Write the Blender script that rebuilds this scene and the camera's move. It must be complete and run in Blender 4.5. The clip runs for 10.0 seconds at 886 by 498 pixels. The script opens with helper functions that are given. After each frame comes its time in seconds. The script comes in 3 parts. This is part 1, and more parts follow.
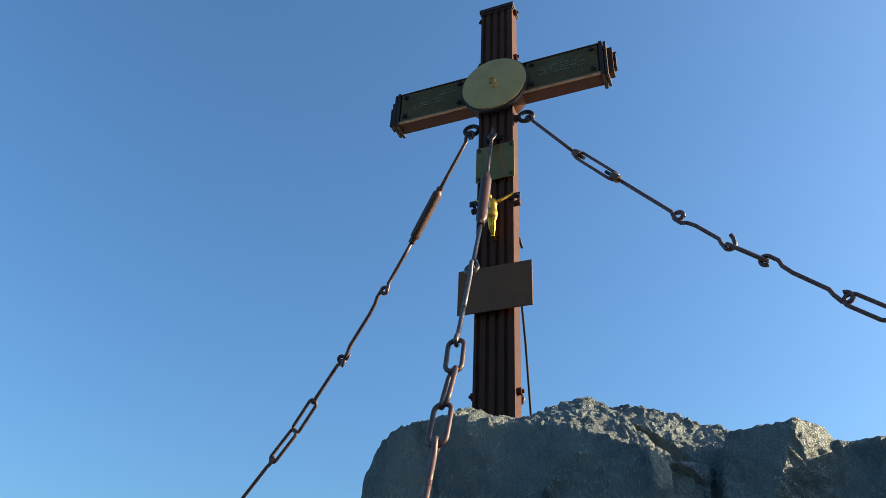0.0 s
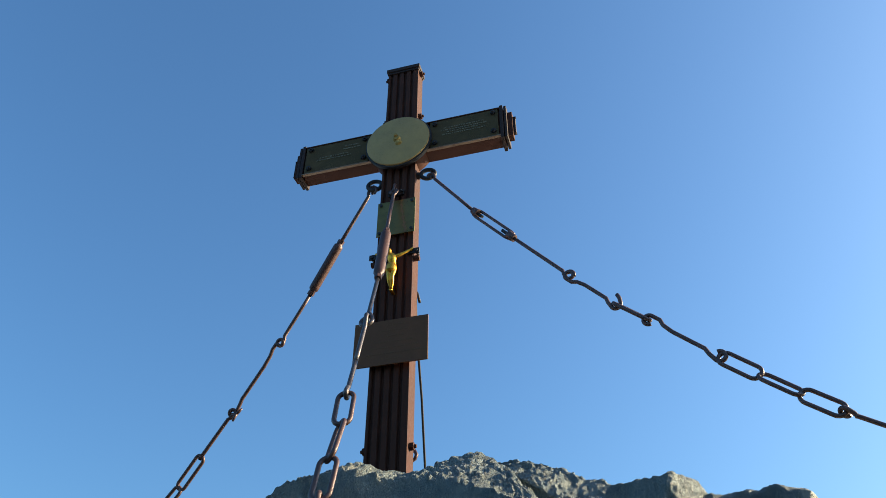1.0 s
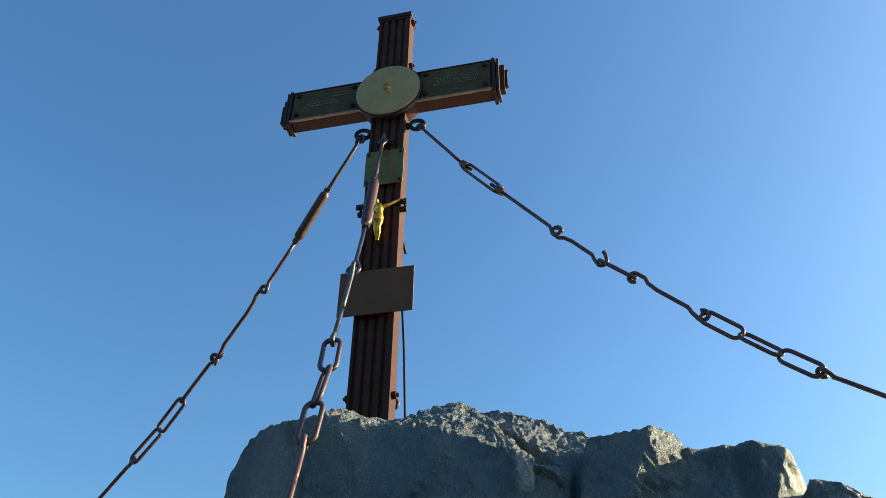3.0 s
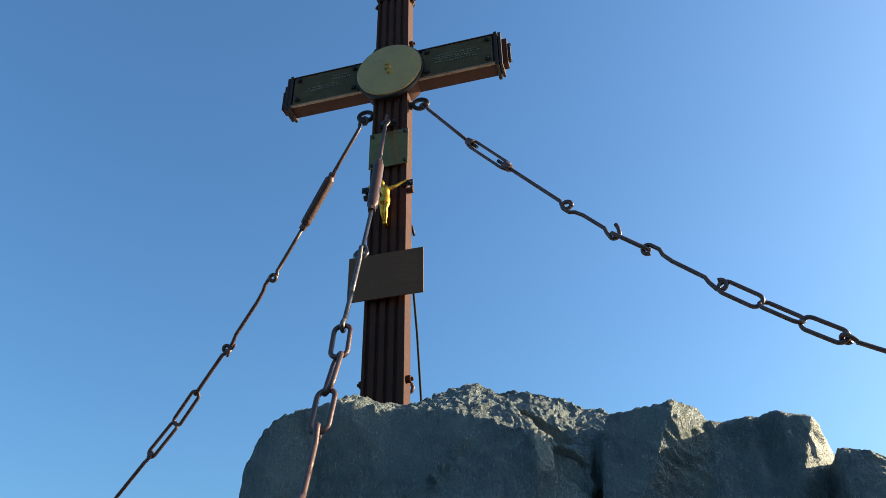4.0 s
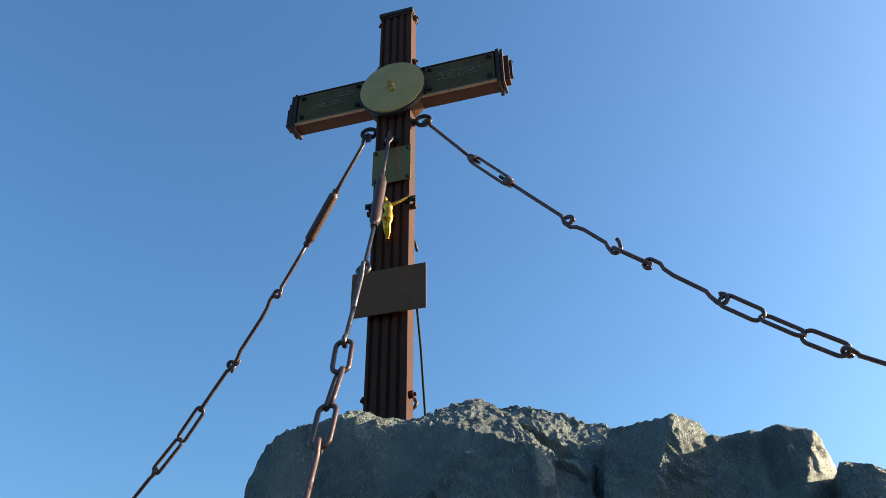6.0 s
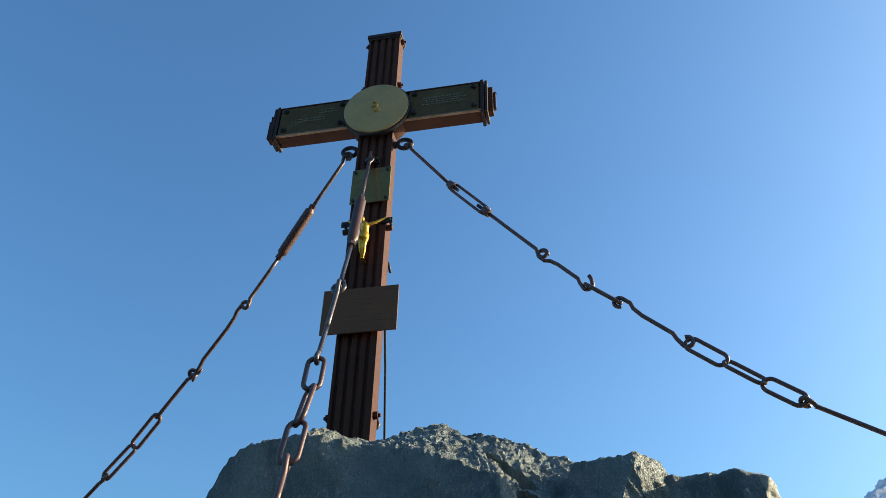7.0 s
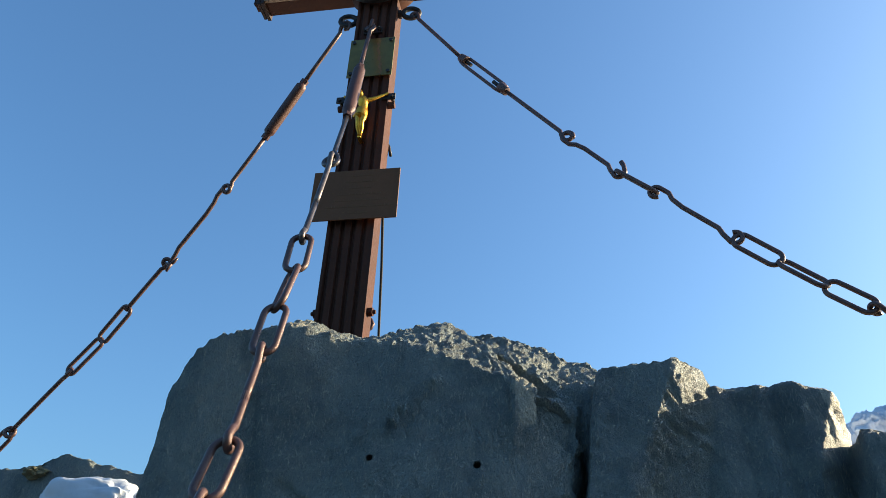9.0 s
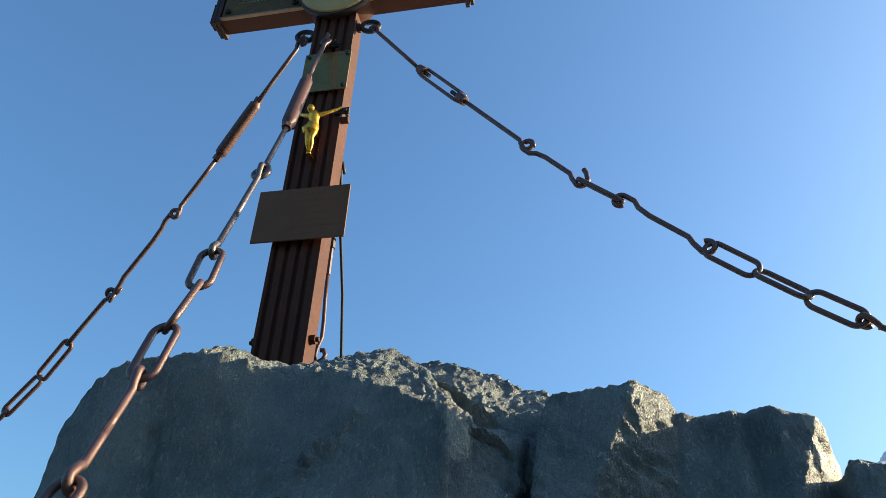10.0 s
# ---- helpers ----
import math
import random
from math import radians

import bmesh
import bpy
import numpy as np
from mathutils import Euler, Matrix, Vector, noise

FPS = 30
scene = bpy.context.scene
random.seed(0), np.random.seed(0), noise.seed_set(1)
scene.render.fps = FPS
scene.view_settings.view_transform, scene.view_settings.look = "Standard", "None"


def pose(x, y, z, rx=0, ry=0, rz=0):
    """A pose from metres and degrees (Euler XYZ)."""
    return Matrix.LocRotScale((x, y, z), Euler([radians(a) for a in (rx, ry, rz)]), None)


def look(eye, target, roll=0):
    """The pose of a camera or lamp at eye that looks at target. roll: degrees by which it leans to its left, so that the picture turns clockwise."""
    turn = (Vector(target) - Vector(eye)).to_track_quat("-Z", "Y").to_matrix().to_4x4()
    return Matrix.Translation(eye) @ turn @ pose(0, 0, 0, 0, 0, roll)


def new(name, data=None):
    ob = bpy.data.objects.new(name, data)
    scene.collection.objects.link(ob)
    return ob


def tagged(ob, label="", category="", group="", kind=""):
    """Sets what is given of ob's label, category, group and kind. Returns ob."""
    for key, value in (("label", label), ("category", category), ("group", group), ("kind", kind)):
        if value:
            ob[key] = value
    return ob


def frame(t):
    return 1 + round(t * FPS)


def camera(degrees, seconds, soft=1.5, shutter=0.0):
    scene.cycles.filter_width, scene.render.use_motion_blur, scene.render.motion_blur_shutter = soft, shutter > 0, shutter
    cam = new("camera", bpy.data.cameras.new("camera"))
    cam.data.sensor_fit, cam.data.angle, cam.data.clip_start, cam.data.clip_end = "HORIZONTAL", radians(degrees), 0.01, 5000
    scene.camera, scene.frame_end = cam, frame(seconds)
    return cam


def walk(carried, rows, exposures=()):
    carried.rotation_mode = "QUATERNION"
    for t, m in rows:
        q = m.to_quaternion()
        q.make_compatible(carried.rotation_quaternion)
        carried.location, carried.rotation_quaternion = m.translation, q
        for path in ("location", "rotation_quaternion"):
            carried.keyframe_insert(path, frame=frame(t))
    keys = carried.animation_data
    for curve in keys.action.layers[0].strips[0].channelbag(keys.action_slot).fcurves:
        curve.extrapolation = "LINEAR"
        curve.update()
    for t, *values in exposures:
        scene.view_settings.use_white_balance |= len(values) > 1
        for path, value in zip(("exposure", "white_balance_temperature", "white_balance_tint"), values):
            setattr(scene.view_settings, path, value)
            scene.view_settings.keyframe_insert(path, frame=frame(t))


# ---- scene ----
cam = camera(59.81, 10.0, soft=0.6)
PATH = [
    (0, (1.1295, -3.2648, -1.3235), (0.4624, -1.7442, -0.2087), 3.06),
    (0.5, (1.177, -3.2703, -1.3299), (0.6628, -1.7794, -0.0999), 1.50),
    (1, (1.1995, -3.2605, -1.3531), (0.7763, -1.7485, -0.1143), -0.03),
    (1.5, (1.2253, -3.2483, -1.3527), (0.8481, -1.7033, -0.14), -0.95),
    (2, (1.2247, -3.2416, -1.3452), (0.9352, -1.6789, -0.131), -2.26),
    (2.5, (1.1794, -3.2543, -1.352), (0.8444, -1.6947, -0.1456), -1.31),
    (3, (1.1539, -3.2529, -1.3637), (0.7661, -1.6608, -0.2171), 0.78),
    (3.2, (1.1369, -3.2611, -1.3976), (0.7565, -1.6528, -0.2711), 3.04),
    (4.3, (1.1736, -3.174, -1.3157), (0.7404, -1.5662, -0.2079), -2.04),
    (4.5, (1.1905, -3.1766, -1.3309), (0.7614, -1.5878, -0.1943), -1.67),
    (5, (1.1693, -3.1478, -1.323), (0.7225, -1.5647, -0.1854), -2.14),
    (5.2, (1.1822, -3.1441, -1.3432), (0.7235, -1.561, -0.2104), -1.93),
    (6.3, (1.177, -3.2126, -1.3436), (0.777, -1.623, -0.1977), 0.27),
    (6.5, (1.1583, -3.2171, -1.3391), (0.8022, -1.6216, -0.187), 0.86),
    (7, (1.1133, -3.2516, -1.3538), (0.7868, -1.6766, -0.1653), 1.11),
    (7.5, (1.1144, -3.1818, -1.3937), (0.7858, -1.5458, -0.2912), 0.48),
    (8, (1.1627, -3.073, -1.3427), (0.8779, -1.3898, -0.3007), -0.83),
    (8.5, (1.0492, -2.8941, -1.292), (0.6642, -1.3084, -0.1356), 0.50),
    (9, (0.9694, -2.7702, -1.2282), (0.6383, -1.0834, -0.2058), 2.91),
    (9.5, (0.9995, -2.683, -1.1835), (0.671, -0.982, -0.1842), 4.95),
    (10, (1.1691, -2.4431, -1.1486), (0.8054, -0.8218, -0.0355), 2.71),
]
walk(cam, [(t, look(eye, target, roll)) for t, eye, target, roll in PATH],
     exposures=[(0, 0.97, 6700, 0), (1, 0.97, 6600, -1), (1.5, 0.92, 6550, -2), (2, 0.86, 6450, -3), (2.5, 0.86, 6450, -3), (3, 0.9, 6500, -3), (4.5, 0.98, 6650, -1), (5, 1, 6700, 0), (6.5, 0.95, 6550, -2), (7, 0.91, 6500, -3), (7.5, 0.91, 6500, -3), (8, 0.95, 6650, -1), (8.5, 1.01, 6720, 0), (10, 1.07, 6880, 1)])

# ---- light ----
SUN_AZ, SUN_EL = 65.0, 21.0
to_sun = Vector((math.sin(radians(SUN_AZ)) * math.cos(radians(SUN_EL)), math.cos(radians(SUN_AZ)) * math.cos(radians(SUN_EL)), math.sin(radians(SUN_EL))))
world = bpy.data.worlds.new("sky")
scene.world = world
world.use_nodes = True
wn = world.node_tree.nodes
sky = wn.new("ShaderNodeTexSky")
sky.sky_type, sky.sun_disc = "NISHITA", False
sky.sun_elevation, sky.sun_rotation = radians(SUN_EL), radians(SUN_AZ)
sky.altitude, sky.air_density, sky.dust_density, sky.ozone_density = 0, 1.25, 2.7, 8.0
world.node_tree.links.new(sky.outputs[0], wn["Background"].inputs[0])
wn["Background"].inputs[1].default_value = 0.129
sun = new("sun", bpy.data.lights.new("sun", "SUN"))
sun.data.energy, sun.data.angle, sun.data.color = 5.6, radians(0.53), (1.0, 0.81, 0.57)
sun.matrix_world = look(to_sun * 50, (0, 0, 0))

# ---- materials ----
def material(name, rough=0.6, metal=0.0):
    m = bpy.data.materials.new(name)
    m.use_nodes = True
    b = m.node_tree.nodes["Principled BSDF"]
    b.inputs["Roughness"].default_value, b.inputs["Metallic"].default_value = rough, metal
    return m, m.node_tree.nodes, m.node_tree.links, b


def coords(n, l, stretch=(1, 1, 1), turn=(0, 0, 0)):
    tc, mp = n.new("ShaderNodeTexCoord"), n.new("ShaderNodeMapping")
    mp.inputs["Scale"].default_value, mp.inputs["Rotation"].default_value = stretch, turn
    l.new(tc.outputs["Object"], mp.inputs[0])
    return mp.outputs[0]


def noise_tex(n, l, vec, scale, detail=5, rough=0.6, warp=0.0):
    t = n.new("ShaderNodeTexNoise")
    t.inputs["Scale"].default_value, t.inputs["Detail"].default_value, t.inputs["Roughness"].default_value, t.inputs["Distortion"].default_value = scale, detail, rough, warp
    l.new(vec, t.inputs["Vector"])
    return t.outputs["Fac"]


def ramp(n, l, fac, stops):
    r = n.new("ShaderNodeValToRGB")
    e = r.color_ramp.elements
    while len(e) < len(stops):
        e.new(0.5)
    for el, (p, c) in zip(e, stops):
        el.position, el.color = p, (*c, 1) if len(c) == 3 else c
    l.new(fac, r.inputs[0])
    return r.outputs[0]


def mix(n, l, fac, a, b, kind="MIX"):
    x = n.new("ShaderNodeMix")
    x.data_type, x.blend_type = "RGBA", kind
    for sock, v in ((x.inputs["Factor"], fac), (x.inputs["A"], a), (x.inputs["B"], b)):
        if isinstance(v, (int, float, tuple)):
            sock.default_value = v if isinstance(v, (int, float)) else (*v, 1)
        else:
            l.new(v, sock)
    return x.outputs["Result"]


def bump(n, l, b, height, strength, dist, under=None):
    k = n.new("ShaderNodeBump")
    k.inputs["Strength"].default_value, k.inputs["Distance"].default_value = strength, dist
    l.new(height, k.inputs["Height"])
    if under is not None:
        l.new(under, k.inputs["Normal"])
    l.new(k.outputs[0], b.inputs["Normal"])
    return k.outputs[0]


def worn(name, base, dark, rust, rough, metal, scale=6.0, amount=0.5, relief=0.3, gloss=0.5):
    """Painted or bare metal with stains at two scales, patches of rust and a fine pitted relief."""
    m, n, l, b = material(name, rough, metal)
    b.inputs["Specular IOR Level"].default_value = gloss
    v = coords(n, l)
    big = noise_tex(n, l, v, scale, 6, 0.65, 0.4)
    fine = noise_tex(n, l, v, scale * 14, 4, 0.7)
    c = mix(n, l, ramp(n, l, big, [(0.35, (0, 0, 0)), (0.65, (1, 1, 1))]), base, dark)
    spots = mix(n, l, 0.5, big, fine)
    c = mix(n, l, ramp(n, l, spots, [(0.62 - 0.22 * amount, (0, 0, 0)), (0.74 - 0.18 * amount, (1, 1, 1))]), c, rust)
    l.new(c, b.inputs["Base Color"])
    l.new(ramp(n, l, fine, [(0.3, (rough - 0.12,) * 3), (0.7, (min(1, rough + 0.18),) * 3)]), b.inputs["Roughness"])
    bump(n, l, b, fine, relief, 0.002)
    return m


def rock_material(name, base, dark, pale, flaky):
    """Foliated grey rock: stains, pale fibrous streaks, grain."""
    m, n, l, b = material(name, 0.8)
    v = coords(n, l)
    big = noise_tex(n, l, v, 2.6, 5, 0.6, 0.8)
    mid = noise_tex(n, l, v, 13, 7, 0.7, 0.8)
    grain = noise_tex(n, l, v, 95, 5, 0.75)
    streak = noise_tex(n, l, coords(n, l, (42, 24, 12), (0.2, 0.35, 0.3)), 1.0, 7, 0.72, 1.6)
    streak2 = noise_tex(n, l, coords(n, l, (70, 34, 11), (-0.3, -0.5, 0.8)), 1.0, 5, 0.7, 1.4)
    c = mix(n, l, ramp(n, l, big, [(0.38, (0, 0, 0)), (0.62, (1, 1, 1))]), base, dark)
    c = mix(n, l, ramp(n, l, mid, [(0.42, (0, 0, 0)), (0.74, (0.42, 0.42, 0.42))]), c, pale)
    c = mix(n, l, ramp(n, l, streak, [(0.53, (0, 0, 0)), (0.68, (0.50, 0.50, 0.50))]), c, pale)
    c = mix(n, l, ramp(n, l, streak, [(0.30, (0.45, 0.45, 0.45)), (0.48, (0, 0, 0))]), c, dark)
    c = mix(n, l, ramp(n, l, streak2, [(0.66, (0, 0, 0)), (0.74, (0.4, 0.4, 0.4))]), c, tuple(min(0.75, 1.6 * x) for x in pale))
    fleck = noise_tex(n, l, coords(n, l, (82, 56, 26), (0.1, 0.3, -0.3)), 1.0, 3, 0.6, 2.6)
    c = mix(n, l, ramp(n, l, fleck, [(0.58, (0, 0, 0)), (0.66, (0.60, 0.60, 0.60))]), c, tuple(min(0.75, 1.35 * x) for x in pale))
    c = mix(n, l, ramp(n, l, grain, [(0.36, (0.35, 0.35, 0.35)), (0.5, (0, 0, 0))]), c, tuple(0.6 * x for x in dark))
    l.new(c, b.inputs["Base Color"])
    l.new(ramp(n, l, mid, [(0.3, (0.34,) * 3), (0.7, (0.66,) * 3)]), b.inputs["Roughness"])
    chips = n.new("ShaderNodeTexVoronoi")
    chips.inputs["Scale"].default_value, chips.inputs["Randomness"].default_value = 1.0, 1.0
    bent = n.new("ShaderNodeVectorMath")
    bent.operation = "MULTIPLY_ADD"
    wave = n.new("ShaderNodeTexNoise")
    wave.inputs["Scale"].default_value, wave.inputs["Detail"].default_value = 18.0, 3.0
    l.new(v, wave.inputs["Vector"])
    l.new(wave.outputs["Color"], bent.inputs[0])
    bent.inputs[1].default_value = (1.6, 1.6, 1.6)
    l.new(coords(n, l, (46, 30, 17), (0.5, 0.4, 0.6)), bent.inputs[2])
    l.new(bent.outputs[0], chips.inputs["Vector"])
    facet = mix(n, l, 0.5, chips.outputs["Color"], chips.outputs["Distance"])
    k = bump(n, l, b, facet, 0.5 * flaky, 0.010)
    k = bump(n, l, b, streak, 1.0 * flaky, 0.038, k)
    k = bump(n, l, b, mid, 0.9, 0.045, k)
    k = bump(n, l, b, fleck, 1.0 * flaky, 0.020, k)
    k = bump(n, l, b, grain, 1.0, 0.006, k)
    return m


ROCK = rock_material("schist", (0.302, 0.346, 0.326), (0.140, 0.170, 0.170), (0.50, 0.47, 0.38), 1.0)
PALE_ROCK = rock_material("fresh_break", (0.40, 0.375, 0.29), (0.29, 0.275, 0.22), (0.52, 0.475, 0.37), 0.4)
IRON = worn("brown_painted_iron", (0.092, 0.035, 0.021), (0.064, 0.027, 0.018), (0.15, 0.060, 0.033), 0.62, 0.0, 5, 0.25, gloss=0.12)
DARK_IRON = worn("dark_brown_iron", (0.052, 0.027, 0.020), (0.036, 0.020, 0.016), (0.10, 0.048, 0.028), 0.55, 0.0, 9, 0.3, gloss=0.22)
BLACK_IRON = worn("blackened_iron", (0.028, 0.022, 0.021), (0.018, 0.014, 0.014), (0.08, 0.04, 0.026), 0.5, 0.2, 18, 0.3)
STEEL = worn("weathered_chain_steel", (0.140, 0.074, 0.062), (0.080, 0.046, 0.042), (0.165, 0.076, 0.050), 0.36, 0.3, 22, 0.45, 0.5)
SLEEVE = worn("rust_brown_sleeve", (0.112, 0.048, 0.036), (0.070, 0.034, 0.028), (0.155, 0.068, 0.042), 0.45, 0.3, 16, 0.4, 0.5)
BRIGHT = worn("worn_bright_steel", (0.19, 0.155, 0.145), (0.11, 0.085, 0.078), (0.16, 0.085, 0.05), 0.36, 0.75, 25, 0.2, 0.35)
BRASS = worn("dull_brass", (0.54, 0.335, 0.115), (0.42, 0.265, 0.095), (0.36, 0.225, 0.08), 0.46, 0.25, 5.0, 0.35, 0.15)
OLD_BRASS = worn("tarnished_brass", (0.23, 0.165, 0.052), (0.15, 0.115, 0.042), (0.32, 0.15, 0.045), 0.36, 0.65, 7, 0.30, 0.15)
SLATE = worn("dark_engraved_panel", (0.135, 0.094, 0.045), (0.075, 0.054, 0.028), (0.20, 0.14, 0.065), 0.6, 0.0, 9, 0.40, 0.2, gloss=0.08)
BRONZE = worn("brown_bronze_plate", (0.190, 0.082, 0.040), (0.150, 0.068, 0.034), (0.24, 0.12, 0.05), 0.6, 0.1, 6, 0.3, 0.2, gloss=0.22)
GOLD = worn("gilding", (0.95, 0.47, 0.06), (0.80, 0.36, 0.04), (0.35, 0.17, 0.02), 0.28, 0.9, 45, 0.45, 0.3)
OLD_GILT = worn("dulled_gilding", (0.62, 0.36, 0.09), (0.42, 0.24, 0.06), (0.25, 0.13, 0.03), 0.42, 0.6, 45, 0.45, 0.3)
PALE_INK = worn("worn_pale_lettering", (0.24, 0.20, 0.125), (0.17, 0.14, 0.088), (0.13, 0.10, 0.06), 0.6, 0.0, 40, 0.5, gloss=0.22)
DARK_INK = worn("cast_lettering", (0.185, 0.088, 0.038), (0.15, 0.075, 0.035), (0.20, 0.10, 0.045), 0.55, 0.1, 40, 0.3, gloss=0.22)
RUST = worn("rust_streak", (0.30, 0.15, 0.05), (0.20, 0.10, 0.04), (0.36, 0.20, 0.07), 0.6, 0.1, 30, 0.3)

SNOW, n_, l_, b_ = material("old_snow", 0.6)
v_ = coords(n_, l_)
l_.new(ramp(n_, l_, noise_tex(n_, l_, v_, 9, 5), [(0.3, (0.50, 0.53, 0.58)), (0.7, (0.62, 0.64, 0.68))]), b_.inputs["Base Color"])
bump(n_, l_, b_, noise_tex(n_, l_, v_, 30, 6), 0.3, 0.01)

CLOUD, n_, l_, b_ = material("cumulus", 1.0)
v_ = coords(n_, l_)
l_.new(ramp(n_, l_, noise_tex(n_, l_, v_, 0.02, 4), [(0.3, (0.56, 0.61, 0.70)), (0.7, (0.66, 0.70, 0.76))]), b_.inputs["Base Color"])
b_.inputs["Specular IOR Level"].default_value = 0.0

GROUND, n_, l_, b_ = material("summit_scree_and_snow", 0.85)
v_ = coords(n_, l_)
g_ = noise_tex(n_, l_, v_, 1.3, 8, 0.65)
stone = ramp(n_, l_, noise_tex(n_, l_, v_, 9, 6), [(0.3, (0.10, 0.11, 0.10)), (0.7, (0.26, 0.25, 0.21))])
far = n_.new("ShaderNodeVectorMath")
far.operation = "LENGTH"
l_.new(v_, far.inputs[0])
wide = n_.new("ShaderNodeMapRange")
wide.inputs["From Min"].default_value, wide.inputs["From Max"].default_value = 6.0, 18.0
l_.new(far.outputs["Value"], wide.inputs["Value"])
add = n_.new("ShaderNodeMath")
add.operation = "ADD"
l_.new(g_, add.inputs[0]), l_.new(wide.outputs[0], add.inputs[1])
l_.new(mix(n_, l_, ramp(n_, l_, add.outputs[0], [(0.60, (0, 0, 0)), (0.68, (1, 1, 1))]), stone, (0.82, 0.83, 0.86)), b_.inputs["Base Color"])
bump(n_, l_, b_, g_, 0.6, 0.15)


# ---- building helpers ----
def link_mesh(name, verts, faces, mat, parent=None, label="", smooth=True):
    me = bpy.data.meshes.new(name)
    me.from_pydata([tuple(map(float, v)) for v in verts], [], [tuple(map(int, f)) for f in faces])
    me.validate()
    if smooth:
        me.polygons.foreach_set("use_smooth", [True] * len(me.polygons))
    me.materials.append(mat)
    me.update()
    ob = new(name, me)
    ob.parent = parent
    return tagged(ob, label) if label else ob


def part(name, bm, mat, parent=None, label="", smooth=False):
    """Links a bmesh as one mesh object under a thing or under a part."""
    bmesh.ops.recalc_face_normals(bm, faces=bm.faces)
    me = bpy.data.meshes.new(name)
    bm.to_mesh(me)
    bm.free()
    me.materials.append(mat)
    if smooth:
        me.polygons.foreach_set("use_smooth", [True] * len(me.polygons))
        me.set_sharp_from_angle(angle=radians(35))
    ob = new(name, me)
    ob.parent = parent
    return tagged(ob, label) if label else ob


def thing(name, label, category, group="", kind=""):
    return tagged(new(name), label, category, group, kind)


def add_box(bm, lo, hi, bev=0.003, seg=2):
    r = bmesh.ops.create_cube(bm, size=1.0)
    lo, hi = Vector(lo), Vector(hi)
    for v in r["verts"]:
        v.co = Vector([lo[i] + (v.co[i] + 0.5) * (hi[i] - lo[i]) for i in range(3)])
    if bev:
        es = list({e for v in r["verts"] for e in v.link_edges})
        bmesh.ops.bevel(bm, geom=es, offset=bev, segments=seg, affect="EDGES", profile=0.5)
    return bm


def box(lo, hi, bev=0.003, seg=2):
    return add_box(bmesh.new(), lo, hi, bev, seg)


def add_cyl(bm, p, q, r, r2=None, sides=24, bev=0.0):
    p, q = Vector(p), Vector(q)
    m = Matrix.Translation((p + q) / 2) @ (q - p).to_track_quat("Z", "Y").to_matrix().to_4x4()
    g = bmesh.ops.create_cone(bm, cap_ends=True, segments=sides, radius1=r, radius2=r if r2 is None else r2, depth=(q - p).length, matrix=m)
    if bev:
        caps = [e for e in {e for v in g["verts"] for e in v.link_edges} if any(len(f.verts) > 4 for f in e.link_faces)]
        bmesh.ops.bevel(bm, geom=caps, offset=bev, segments=2, affect="EDGES", profile=0.5)
    return bm


def cyl(p, q, r, r2=None, sides=24, bev=0.0):
    return add_cyl(bmesh.new(), p, q, r, r2, sides, bev)


def sweep(points, radius, sides=10, closed=False):
    """Verts and faces of a round bar along points; radius may be a list."""
    P = np.array([tuple(p) for p in points], float)
    k = len(P)
    R = np.full(k, radius) if np.isscalar(radius) else np.array(radius, float)
    T = (np.roll(P, -1, 0) - np.roll(P, 1, 0)) if closed else np.gradient(P, axis=0)
    T /= np.linalg.norm(T, axis=1)[:, None] + 1e-12
    a = np.cross(T[0], (0.31, 0.2, 0.93))
    if np.linalg.norm(a) < 1e-3:
        a = np.cross(T[0], (1, 0, 0))
    N = [a / np.linalg.norm(a)]
    for i in range(1, k):
        b = N[-1] - T[i] * (N[-1] @ T[i])
        N.append(b / np.linalg.norm(b))
    ang = np.arange(sides) * 2 * np.pi / sides
    verts = [P[i] + R[i] * (np.cos(t) * N[i] + np.sin(t) * np.cross(T[i], N[i])) for i in range(k) for t in ang]
    faces = []
    for i in range(k if closed else k - 1):
        j = (i + 1) % k
        off = 0
        if closed and j == 0:
            off = int(np.argmin([np.linalg.norm(verts[s] - verts[i * sides]) for s in range(sides)]))
        for s in range(sides):
            faces.append((i * sides + s, i * sides + (s + 1) % sides, j * sides + (s + 1 + off) % sides, j * sides + (s + off) % sides))
    if not closed:
        faces += [tuple(range(sides - 1, -1, -1)), tuple((k - 1) * sides + s for s in range(sides))]
    return verts, faces


def bar(name, points, radius, mat, parent=None, label="", sides=10, closed=False):
    v, f = sweep(points, radius, sides, closed)
    return link_mesh(name, v, f, mat, parent, label)


def frame_of(p, q, up):
    p, q = Vector(p), Vector(q)
    d = (q - p).normalized()
    s = Vector(up) - d * Vector(up).dot(d)
    s.normalize()
    return p, q, d, s


def chain_link(p, q, up, wire, width, parent, mat):
    """A long oval link whose inner ends bear at p and q; width: between the wires' middles."""
    p, q, d, s = frame_of(p, q, up)
    h = width / 2
    a, b = p - d * wire * 0.4, q + d * wire * 0.4
    pts = []
    for i in range(11):
        t = math.pi / 2 + math.pi * i / 10
        pts.append(a + d * h + d * h * math.cos(t) * 1.0 + s * h * math.sin(t))
    for i in range(11):
        t = -math.pi / 2 + math.pi * i / 10
        pts.append(b - d * h + d * h * math.cos(t) * 1.0 + s * h * math.sin(t))
    return bar("chain_link", pts, wire, mat, parent, sides=12, closed=True)


